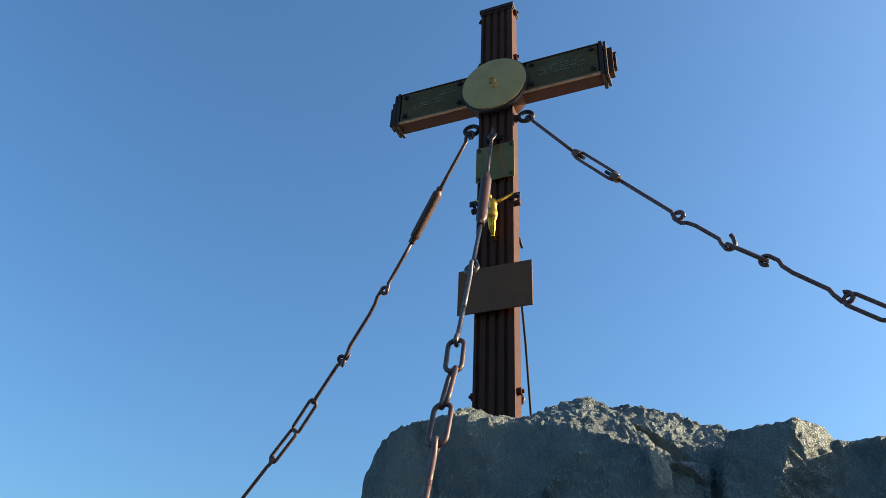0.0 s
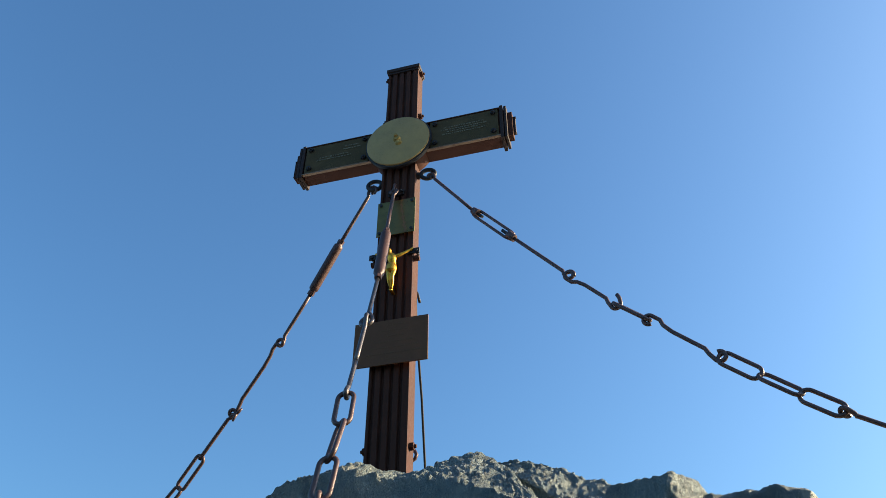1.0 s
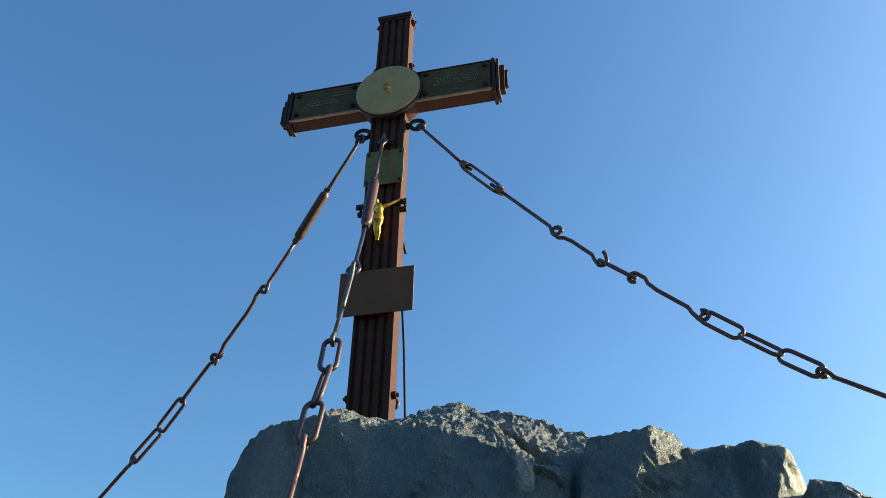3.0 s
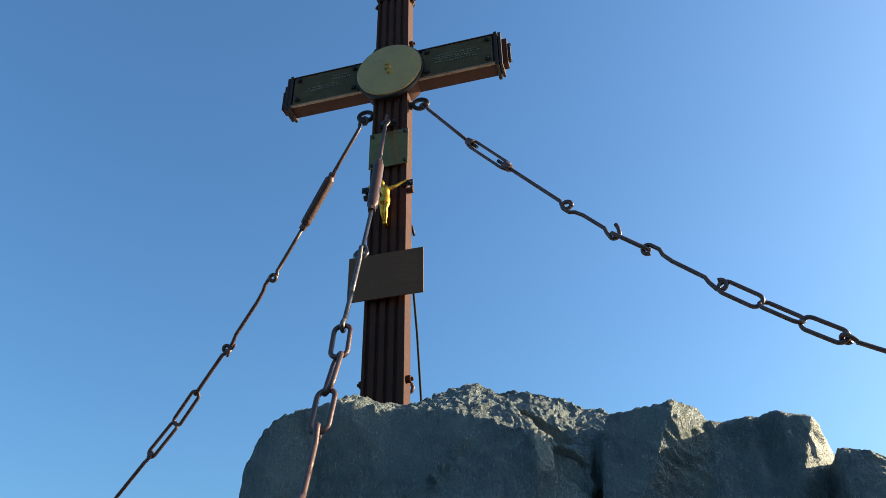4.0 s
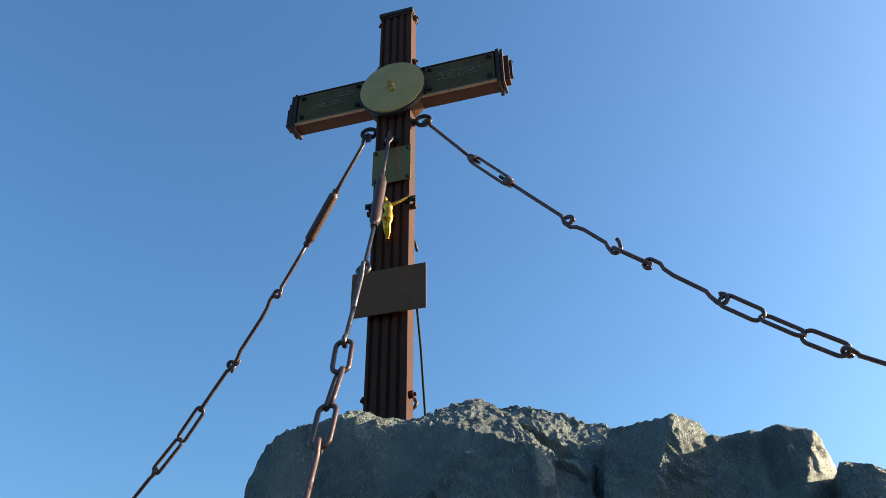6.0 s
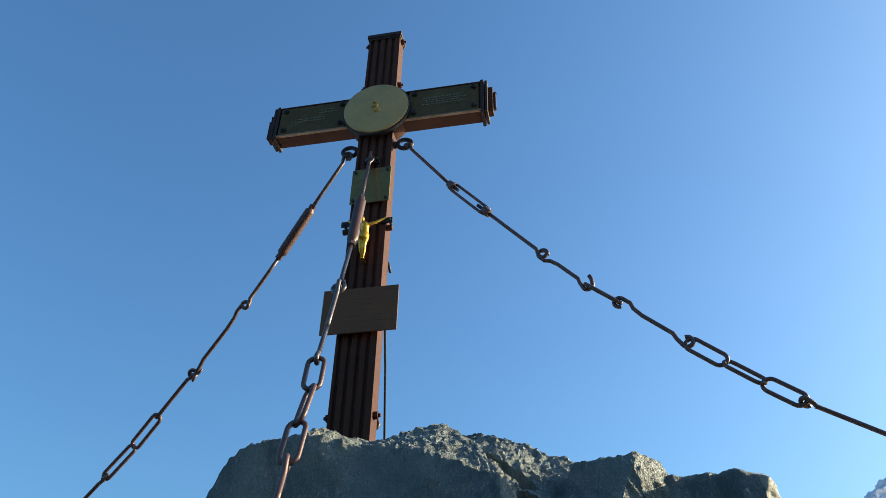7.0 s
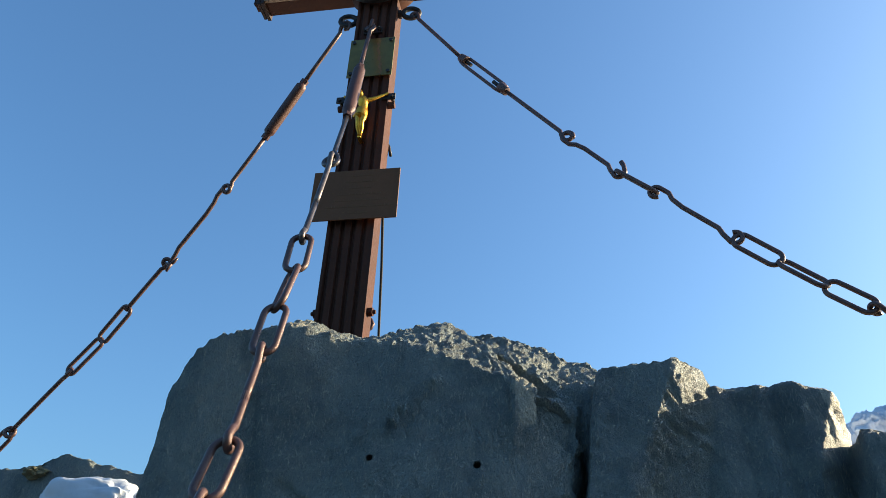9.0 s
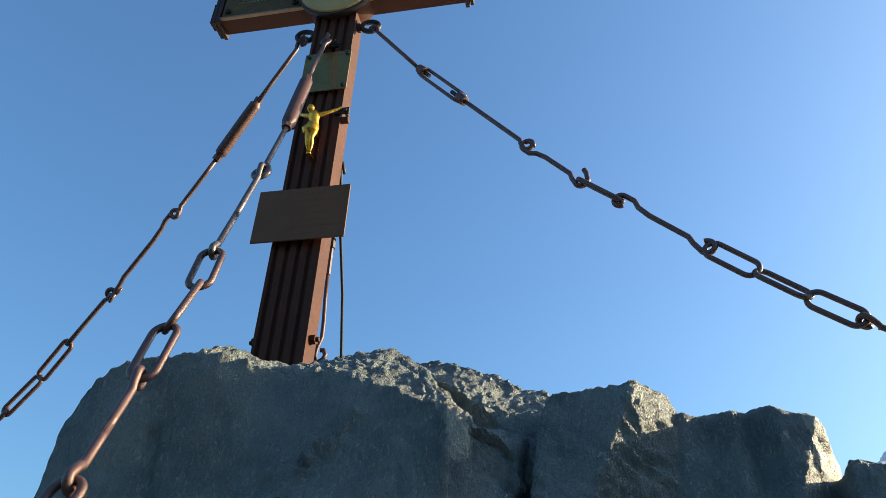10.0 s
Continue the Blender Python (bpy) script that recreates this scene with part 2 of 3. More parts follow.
def hook_rod(p, q, up, wire, r, parent, mat, name="hooked_rod", s_shape=True, open_p=240, open_q=240, tail=0.0):
    """A bar with a bent hook round p and another round q."""
    p, q, d, s = frame_of(p, q, up)
    length, pts = (q - p).length, []
    k = -1 if s_shape else 1

    def at(u, v):
        pts.append(p + d * u + s * v)
    for i in range(15):
        t = radians(90 + open_p * (1 - i / 14))
        at(r * math.cos(t), r * math.sin(t))
    for f in (0.12, 0.2, 0.35, 0.5, 0.65, 0.8, 0.88):
        e = min(1, max(0, (f - 0.12) / 0.12)) if f < 0.3 else (1 if f < 0.75 else max(0, (0.95 - f) / 0.15))
        at(length * f, r * (1 - e) * (1 if f < 0.5 else k))
    for i in range(15):
        t = radians(k * (90 - open_q * i / 14))
        at(length + r * math.cos(t), r * math.sin(t))
    if tail:
        e = (pts[-1] - pts[-2]).normalized()
        pts.append(pts[-1] + e * tail * 0.5)
        pts.append(pts[-1] + e * tail * 0.5 + s * tail * 0.15)
    return bar(name, pts, wire, mat, parent, sides=12)


# ---- ground ----
def ground_height(x, y):
    r = math.hypot(x - 0.6, y + 0.2)
    z = -1.25 - 0.55 * max(0.0, -y - 0.6) - 0.15 * max(0.0, y - 1.5)
    k = max(0.0, r - 5.0)
    z -= 0.75 * k if k < 500 else 375 + 0.18 * (k - 500)
    z += 1.62 * math.exp(-((x - 0.35) / 0.8) ** 2 - ((y - 1.5) / 0.38) ** 2)  # unseen rise added behind the cross to shade the snow patch and left rock
    return z + 0.08 * noise.fractal(Vector((x, y, 0.0)) * 0.9, 0.6, 2.0, 5) * min(1 + k * 0.3, 40)


rings = [0.0] + [0.25 * 1.115 ** i for i in range(88)]
gv, gf, spokes = [], [], 96
for r in rings:
    for s in range(spokes):
        a = 2 * math.pi * s / spokes
        gv.append((0.6 + r * math.cos(a), -0.6 + r * math.sin(a), ground_height(0.6 + r * math.cos(a), -0.6 + r * math.sin(a))))
for i in range(len(rings) - 1):
    for s in range(spokes):
        gf.append((i * spokes + s, i * spokes + (s + 1) % spokes, (i + 1) * spokes + (s + 1) % spokes, (i + 1) * spokes + s))
tagged(link_mesh("ground", gv, gf, GROUND), "grey stony summit ground with old snow further down", "ground", kind="structure")


# ---- boulders ----
def boulder(name, stations, label, seed, rough=(0.010, 0.030), floor=-2.1, step=0.009, mat=ROCK, end=(0.03, 0.03), rounding=3, holes=(), pale=(), forms=None, lean=None, flare=None, cuts=()):
    """A boulder lofted along x. Stations: x, foot y, edge y, edge z, crest y, crest z. rough: relief on the steep and on the flat sides."""
    S = np.array(stations, float)
    xs = np.linspace(S[0, 0], S[-1, 0], max(8, int((S[-1, 0] - S[0, 0]) / step)))
    cols = [np.interp(xs, S[:, 0], S[:, i]) for i in range(1, 6)]
    rows = []
    for x, fy, ey, ez, cy, cz in zip(xs, *cols):
        poly = [(fy - 0.15, floor), (fy, min(-0.85, ez - 0.45)), (ey, ez), (cy, cz), (cy + 0.45, cz - 0.10), (cy + 0.60, floor)]
        sec = []
        for (a, b), cnt in zip(zip(poly, poly[1:]), (16, int(0.6 / step), int(0.32 / step), 24, 16)):
            for i in range(cnt):
                f = i / cnt
                sec.append((x, a[0] + (b[0] - a[0]) * f, a[1] + (b[1] - a[1]) * f))
        sec.append((x, *poly[-1]))
        rows.append(sec)
    G = np.array(rows)

    def cap(sec, side, bulge):
        c = np.array((sec[0, 0] + side * bulge, (sec[:, 1].min() + sec[:, 1].max()) / 2, -0.75))
        k, out = 34, []
        for i in range(1, k + 1):
            f = i / k
            ring = c + (sec - c) * (1 - f)
            ring[:, 0] = sec[0, 0] + side * bulge * (1 - (1 - f) ** 3)
            out.append(ring)
        return out
    G = np.array(cap(G[0], -1, end[0])[::-1] + list(G) + cap(G[-1], 1, end[1]))
    for _ in range(rounding):
        H = G.copy()
        H[1:-1, 1:-1] = 0.5 * G[1:-1, 1:-1] + 0.125 * (G[2:, 1:-1] + G[:-2, 1:-1] + G[1:-1, 2:] + G[1:-1, :-2])
        G = H
    if flare:
        x0, x1, top, k = flare  # the foot spreads outwards from x0 to x1, below top
        G[:, :, 0] -= k * np.clip((G[:, :, 0] - x0) / (x1 - x0), 0, 1) * np.clip(top - G[:, :, 2], 0, 0.8)
    if lean:
        x0, x1, top, k = lean  # sideways slope that fades in from x0 to x1, below top
        G[:, :, 0] -= k * np.clip((G[:, :, 0] - x0) / (x1 - x0), 0, 1) * np.clip(top - G[:, :, 2], 0, 0.6)
    for c, way in cuts:  # broken facets: what stands out past each plane is taken back to it
        way = Vector(way).normalized()
        for row in G:
            for v in row:
                d = (Vector(v) - Vector(c)).dot(way) + 0.006 * noise.noise(Vector(v) * 9.0)
                if d > 0 and v[2] > -1.2:
                    v -= np.array(way) * d
    a, b = G.shape[:2]
    du, dv = np.gradient(G, axis=0), np.gradient(G, axis=1)
    N = np.cross(du, dv)
    N /= np.linalg.norm(N, axis=2)[:, :, None] + 1e-9
    if N[34:a - 34, b - 60:b - 40, 2].mean() < 0:
        N = -N
    off = Vector((seed * 3.7, seed * 1.3, seed * 7.1))
    out = []
    for i in range(a):
        for j in range(b):
            p, nn = Vector(G[i, j]), Vector(N[i, j])
            if p.z < -1.2:
                out.append(p)
                continue
            flat = min(1.0, max(0.0, (nn.z - 0.12) / 0.4, (nn.x - 0.3) / 0.3))
            q = p + off
            steep, level = rough
            bend = 1.2 * noise.noise(q * 4.0) + 0.45 * noise.noise(q * 11.0)
            h = 0.7 * steep * noise.fractal(q * 3.2, 0.9, 2.1, 3) + 0.30 * steep * noise.fractal(q * 12.0, 0.8, 2.1, 3)
            # ledges of dipping layers at two sizes: a slow rise, then a short drop
            for k, gain in ((11.0, 0.62), (27.0, 0.26)):
                f = (0.72 * q.z + 0.45 * q.y + 0.42 * q.x) * k + bend * (1.0 + 0.04 * k)
                f -= math.floor(f)
                saw = f / 0.82 - 0.5 if f < 0.82 else 0.5 - (f - 0.82) / 0.18
                h += level * gain * saw * (flat + (1 - flat) * 0.16 * max(0.0, noise.noise(q * 2.3) + 0.15))
            if flat > 0.02:
                gouge = noise.ridged_multi_fractal(Vector((q.x * 9 + q.z * 5 + bend, q.y * 7, q.z * 4.5 - q.x * 2)), 0.9, 2.1, 4, 1.0, 2.0)
                h += level * flat * 0.34 * (gouge - 1.1)
            fibre = noise.fractal(Vector((q.x * 42 + q.z * 16 + 2 * bend, q.y * 15, q.z * 13 - q.x * 6)), 0.6, 2.0, 3)
            h += (0.42 * level * flat + 0.15 * steep) * fibre
            # shallow angular spalls
            k = Vector((q.x * 0.8 + q.z * 0.3, q.y, q.z * 1.1 - q.x * 0.3)) * 9.0 + Vector((bend, bend, bend)) * 0.25
            far, seats = noise.voronoi(k)
            one, two = [max(-0.8, min(0.8, noise.cell_vector(s * 7.3).dot(k - s))) for s in seats[:2]]
            near = min(1.0, (far[1] - far[0]) / 0.3)
            h += (0.16 * steep + 0.45 * level * flat) * (one * (0.5 + 0.5 * near) + two * (0.5 - 0.5 * near))
            if forms:
                h += forms(p, nn)
            out.append(p + nn * h)
    faces = [(i * b + j, (i + 1) * b + j, (i + 1) * b + j + 1, i * b + j + 1) for i in range(a - 1) for j in range(b - 1)]
    faces += [(i * b + b - 1, (i + 1) * b + b - 1, (i + 1) * b, i * b) for i in range(a - 1)]
    ob = link_mesh(name, out, faces, mat)
    bm = bmesh.new()
    bm.from_mesh(ob.data)
    bmesh.ops.recalc_face_normals(bm, faces=bm.faces)
    for x, z, r in holes:
        for _ in range(2):
            near = [f for f in bm.faces if f.normal.y < -0.5 and abs(f.calc_center_median().x - x) < 2.2 * r and abs(f.calc_center_median().z - z) < 2.2 * r]
            bmesh.ops.subdivide_edges(bm, edges=list({e for f in near for e in f.edges}), cuts=1, use_grid_fill=True)
        for v in bm.verts:
            d = math.hypot(v.co.x - x, v.co.z - z)
            if d < r and v.co.y < -0.4:
                v.co.y += 0.07
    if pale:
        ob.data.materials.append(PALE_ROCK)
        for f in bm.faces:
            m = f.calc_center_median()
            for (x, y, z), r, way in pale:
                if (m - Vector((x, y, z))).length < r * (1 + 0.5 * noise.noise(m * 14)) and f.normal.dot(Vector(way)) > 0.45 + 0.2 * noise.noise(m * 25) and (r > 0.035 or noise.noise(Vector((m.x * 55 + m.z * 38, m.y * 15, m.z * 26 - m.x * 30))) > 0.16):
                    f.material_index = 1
    bm.to_mesh(ob.data)
    bm.free()
    ob.data.polygons.foreach_set("use_smooth", [True] * len(ob.data.polygons))
    ob.data.set_sharp_from_angle(angle=radians(30))
    return tagged(ob, label, "rock", "summit rocks")


def beside(p, a, b):
    """Distance in the x-z plane from p to the line a-b, how far along it, and the side."""
    d = Vector((b[0] - a[0], b[1] - a[1]))
    v = Vector((p.x - a[0], p.z - a[1]))
    f = v.dot(d) / d.length_squared
    k = min(1.0, max(0.0, f))
    return (v - d * k).length, f, d.x * v.y - d.y * v.x


def main_forms(p, nn):
    """A rough rib, two shallow cracks and a broken-out hollow on the face."""
    if nn.y > -0.5:
        return 0.0
    wob = 0.02 * noise.noise(p * 11)
    h = 0.0
    d, f, side = beside(p, (0.522, -0.37), (0.405, -0.505))
    h += 0.014 * math.exp(-((d + wob) / 0.026) ** 2) * (1 + 1.6 * noise.noise(Vector((p.x * 60 + p.z * 35, p.y * 20, p.z * 24 - p.x * 30))))
    d, f, side = beside(p, (0.315, -0.505), (0.30, -0.535))
    h += 0.010 * math.exp(-((d + wob) / 0.016) ** 2)
    d, f, side = beside(p, (-0.06, -0.42), (0.03, -0.82))
    h -= 0.016 * math.exp(-((d + wob) / 0.020) ** 2)
    d, f, side = beside(p, (0.09, -0.69), (0.19, -0.75))
    h -= 0.010 * math.exp(-((d + wob) / 0.010) ** 2)
    # upright smooth slab with a rounded top beside a broken-out hollow
    top = -0.345 - 14.0 * (p.x - 0.795) ** 2
    if 0.765 < p.x < 0.840 and -0.60 < p.z < top:
        h += 0.016 * min(1.0, (p.x - 0.765) / 0.008) * min(1.0, (top - p.z) / 0.012) * min(1.0, (p.z + 0.60) / 0.12)
    line = -0.485 - 0.85 * (p.x - 0.81) + 1.5 * wob
    if p.x > 0.836 and p.z > line:
        h -= 0.026 * min(1.0, (p.z - line) / 0.03) * min(1.0, (p.x - 0.836) / 0.012)
    return h


boulder("boulder", [
    (-0.312, -0.646, -0.609, -0.403, -0.468, -0.358),
    (-0.286, -0.647, -0.609, -0.310, -0.469, -0.271),
    (-0.250, -0.648, -0.611, -0.252, -0.470, -0.215),
    (-0.200, -0.641, -0.604, -0.207, -0.480, -0.177),
    (-0.056, -0.612, -0.566, -0.169, -0.470, -0.116),
    (0.032, -0.607, -0.552, -0.146, -0.440, -0.074),
    (0.101, -0.601, -0.532, -0.163, -0.340, -0.082),
    (0.220, -0.605, -0.484, -0.180, -0.170, -0.052),
    (0.344, -0.654, -0.485, -0.203, -0.070, 0.060),
    (0.487, -0.665, -0.508, -0.235, -0.070, 0.070),
    (0.610, -0.656, -0.526, -0.278, -0.150, -0.040),
    (0.668, -0.648, -0.535, -0.306, -0.330, -0.160),
    (0.771, -0.623, -0.551, -0.346, -0.420, -0.285),
    (0.837, -0.613, -0.532, -0.405, -0.420, -0.355),
    (0.933, -0.625, -0.483, -0.435, -0.400, -0.390),
    (0.966, -0.609, -0.467, -0.464, -0.343, -0.381)],
    "large blue-grey schist boulder with rough top under the cross", 1, (0.013, 0.017), step=0.0065, rounding=5,
    holes=((0.354, -0.610, 0.0105), (0.674, -0.634, 0.0105)), pale=(((0.020, -0.52, -0.120), 0.058, (0.1, -0.7, 0.7)), *(((0.803, -0.55, z), 0.036, (0.0, -1, 0)) for z in (-0.39, -0.42, -0.45, -0.48))),
    forms=main_forms, lean=(0.82, 0.965, -0.37, 0.09), flare=(0.0, -0.28, -0.30, 0.07))
boulder("boulder", [
    (0.500, -0.459, -0.250, -0.150, -0.080, 0.010),
    (0.597, -0.462, -0.280, -0.176, -0.060, 0.022),
    (0.700, -0.464, -0.340, -0.240, -0.060, 0.004),
    (0.818, -0.469, -0.385, -0.310, -0.060, -0.034),
    (0.922, -0.440, -0.365, -0.356, -0.070, -0.098),
    (1.044, -0.420, -0.360, -0.380, -0.090, -0.148),
    (1.215, -0.400, -0.353, -0.398, -0.120, -0.230)],
    "rough flaky ridge of brownish schist behind the large boulder", 2, (0.016, 0.017), step=0.0075, rounding=2, cuts=(((0.720, -0.26, -0.130), (-0.66, -0.72, -0.20)),))
boulder("boulder", [
    (1.024, -0.629, -0.407, -0.294, -0.301, -0.260),
    (1.048, -0.630, -0.407, -0.266, -0.275, -0.244),
    (1.142, -0.634, -0.411, -0.257, -0.261, -0.225),
    (1.274, -0.639, -0.430, -0.254, -0.249, -0.219),
    (1.311, -0.623, -0.418, -0.256, -0.242, -0.223),
    (1.361, -0.510, -0.332, -0.264, -0.209, -0.239),
    (1.406, -0.389, -0.264, -0.323, -0.167, -0.299)],
    "upright grey schist block with a rough sunlit side facet", 3, (0.010, 0.015), step=0.0075, rounding=1, end=(0.012, 0.03), lean=(1.14, 1.03, -0.28, 0.10), cuts=(((1.295, -0.405, -0.25), (0.59, -0.80, 0.05)),))
boulder("boulder", [
    (1.328, -0.465, -0.305, -0.323, -0.234, -0.305),
    (1.393, -0.485, -0.316, -0.301, -0.254, -0.282),
    (1.458, -0.470, -0.301, -0.317, -0.231, -0.286),
    (1.524, -0.508, -0.330, -0.309, -0.260, -0.283),
    (1.574, -0.466, -0.310, -0.319, -0.253, -0.287),
    (1.626, -0.530, -0.352, -0.310, -0.281, -0.279),
    (1.737, -0.517, -0.352, -0.347, -0.277, -0.309),
    (1.767, -0.448, -0.279, -0.382, -0.217, -0.350),
    (1.805, -0.335, -0.202, -0.464, -0.149, -0.433)],
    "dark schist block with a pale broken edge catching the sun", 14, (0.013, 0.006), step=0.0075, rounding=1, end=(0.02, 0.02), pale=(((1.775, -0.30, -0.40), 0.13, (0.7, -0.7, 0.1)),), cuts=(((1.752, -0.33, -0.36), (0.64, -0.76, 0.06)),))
boulder("boulder", [
    (1.747, -0.623, -0.481, -0.526, -0.410, -0.503),
    (1.784, -0.643, -0.482, -0.506, -0.412, -0.485),
    (1.858, -0.646, -0.485, -0.518, -0.415, -0.502),
    (1.940, -0.632, -0.471, -0.569, -0.410, -0.551),
    (1.975, -0.598, -0.447, -0.626, -0.385, -0.603)],
    "low rounded dark schist boulder beside the broken block", 5, (0.014, 0.014), end=(0.02, 0.02))
boulder("boulder", [
    (1.950, -0.667, -0.525, -0.625, -0.454, -0.607),
    (2.016, -0.670, -0.527, -0.608, -0.448, -0.591),
    (2.088, -0.656, -0.495, -0.618, -0.425, -0.594),
    (2.232, -0.574, -0.449, -0.652, -0.378, -0.619),
    (2.687, -0.549, -0.433, -0.692, -0.371, -0.660)],
    "low grey schist boulder with a sunlit flank", 6, (0.014, 0.016), end=(0.02, 0.03), cuts=(((2.075, -0.50, -0.62), (0.75, -0.60, 0.25)),))
boulder("boulder", [
    (-2.397, 0.603, 0.710, -0.403, 0.763, -0.343),
    (-1.946, 0.550, 0.679, -0.342, 0.701, -0.293),
    (-1.768, 0.543, 0.672, -0.319, 0.694, -0.274),
    (-1.581, 0.535, 0.665, -0.277, 0.687, -0.215),
    (-1.375, 0.527, 0.656, -0.311, 0.678, -0.270),
    (-1.113, 0.516, 0.645, -0.366, 0.667, -0.327),
    (-0.714, 0.499, 0.629, -0.435, 0.651, -0.396)],
    "dark low rock with a patch of snow", 7, (0.016, 0.012), step=0.014)

def lump(name, centre, size, mat, label, category, seed, relief=0.25, cuts=5, square=1.0):
    bm = bmesh.new()
    bmesh.ops.create_icosphere(bm, subdivisions=cuts, radius=1.0)
    for v in bm.verts:
        d = v.co.normalized()
        k = 1 + relief * noise.fractal(d * 1.7 + Vector((seed, 0, 0)), 1.0, 2.1, 4)
        v.co = Vector(centre) + Vector([math.copysign(abs(c) ** square, c) * w for c, w in zip(d, size)]) * k
    ob = part(name, bm, mat, None, "", True)
    return tagged(ob, label, category)


lump("snow_patch", (-1.29, 0.56, -0.590), (0.25, 0.12, 0.20), SNOW, "patch of old white snow lying against the dark rock", "snow", 3.1, 0.16, square=0.6)
LICHEN = worn("yellow_lichen", (0.20, 0.17, 0.08), (0.09, 0.085, 0.06), (0.30, 0.26, 0.13), 0.9, 0.0, 30, 0.4)
lump("lichen_knob", (-1.68, 0.65, -0.325), (0.060, 0.05, 0.030), LICHEN, "yellow lichen-covered knob on the dark rock", "lichen", 8.2, 0.45, 4)
lump("snow_patch", (1.618, -0.52, -0.770), (0.03, 0.03, 0.014), SNOW, "small lump of snow wedged between the blocks", "snow", 5.4, 0.3, 3)


# ---- cloud ----
def cumulus(name, base, puffs, label):
    bm = bmesh.new()
    rng = random.Random(4)
    for px, pz, r in puffs:
        c = Vector((px, rng.uniform(-60, 60), pz))
        g = bmesh.ops.create_icosphere(bm, subdivisions=5, radius=1.0)
        for v in g["verts"]:
            d = v.co.normalized()
            k = 1 + 0.45 * (0.35 - abs(noise.noise(d * 1.8 + c * 0.05))) + 0.22 * (0.3 - abs(noise.noise(d * 4.0 + c * 0.05))) + 0.12 * (0.3 - abs(noise.noise(d * 9 + c * 0.05))) + 0.06 * (0.3 - abs(noise.noise(d * 19 + c * 0.05)))
            v.co = c + d * r * k
    ob = part(name, bm, CLOUD)
    ob.data.polygons.foreach_set("use_smooth", [True] * len(ob.data.polygons))
    ob.matrix_world = Matrix.Translation(base) @ Matrix.Rotation(radians(-19), 4, "Z")
    return tagged(ob, label, "cloud", kind="structure")


cumulus("backdrop", (613, 1737, 68), [(-35, 455, 30), (-5, 470, 32), (35, 485, 34), (80, 500, 38), (140, 510, 52), (20, 432, 46), (80, 435, 58), (150, 430, 75), (-52, 428, 20), (-72, 408, 17),
    (-92, 402, 13), (-108, 395, 12), (220, 450, 90), (-20, 398, 36), (60, 385, 48), (150, 370, 70)],
        "billowing backlit cumulus cloud beyond the summit")

# ---- summit cross ----
cross = thing("summit_cross", "brown-painted iron summit cross with brass disc on the boulder", "cross")
PX0, PX1, PD, TOP = -0.107, 0.109, 0.102, 3.0


def fluted_post():
    """The hollow iron post, with four upright flutes pressed into its front."""
    w, prof = PX1 - PX0, []
    lip = 0.010
    prof.append((PX0, 0.0))
    for i in range(4):
        a = PX0 + lip + (w - 2 * lip) * i / 4
        b = PX0 + lip + (w - 2 * lip) * (i + 1) / 4
        prof += [(a + 0.003, 0.0 if i == 0 else 0.0), (a + 0.008, 0.016), (a + 0.016, 0.016), (a + 0.022, 0.004), ((a + b) / 2 + 0.004, -0.001), (b - 0.004, 0.001)]
    prof += [(PX1, 0.0), (PX1, PD), (PX0, PD)]
    k, vs, fs = len(prof), [], []
    zs = np.linspace(-0.35, TOP - 0.03, 30)
    for z in zs:
        vs += [(x, y, z) for x, y in prof]
    for i in range(len(zs) - 1):
        fs += [(i * k + s, i * k + (s + 1) % k, (i + 1) * k + (s + 1) % k, (i + 1) * k + s) for s in range(k)]
    fs += [tuple(range(k))[::-1], tuple((len(zs) - 1) * k + s for s in range(k))]
    ob = link_mesh("post", vs, fs, IRON, cross, "", False)
    return ob


fluted_post()
cap_bm = box((PX0 - 0.012, -0.014, TOP - 0.032), (PX1 + 0.012, PD + 0.014, TOP), 0.004)
part("top_cap", add_box(cap_bm, (PX0 - 0.006, -0.007, TOP - 0.05), (PX1 + 0.006, PD + 0.007, TOP - 0.032), 0.003), DARK_IRON, cross)

# paler iron: the bright sunlit line under the arms, painted as colour
LIT_EDGE = worn("sunlit_iron_edge", (0.30, 0.19, 0.12), (0.22, 0.13, 0.08), (0.14, 0.07, 0.04), 0.45, 0.3, 12, 0.4)
AZ0, AZ1, AD = 2.114, 2.366, 0.094


def nut(name, p, d, r, length, parent, mat=BLACK_IRON):
    """A hexagonal nut with a domed bolt end."""
    p, d = Vector(p), Vector(d)
    bm = cyl(p, p + d * length * 0.65, r, sides=6, bev=0.001)
    add_cyl(bm, p + d * length * 0.6, p + d * length, r * 0.55, r * 0.4, 10)
    return part(name, bm, mat, parent)


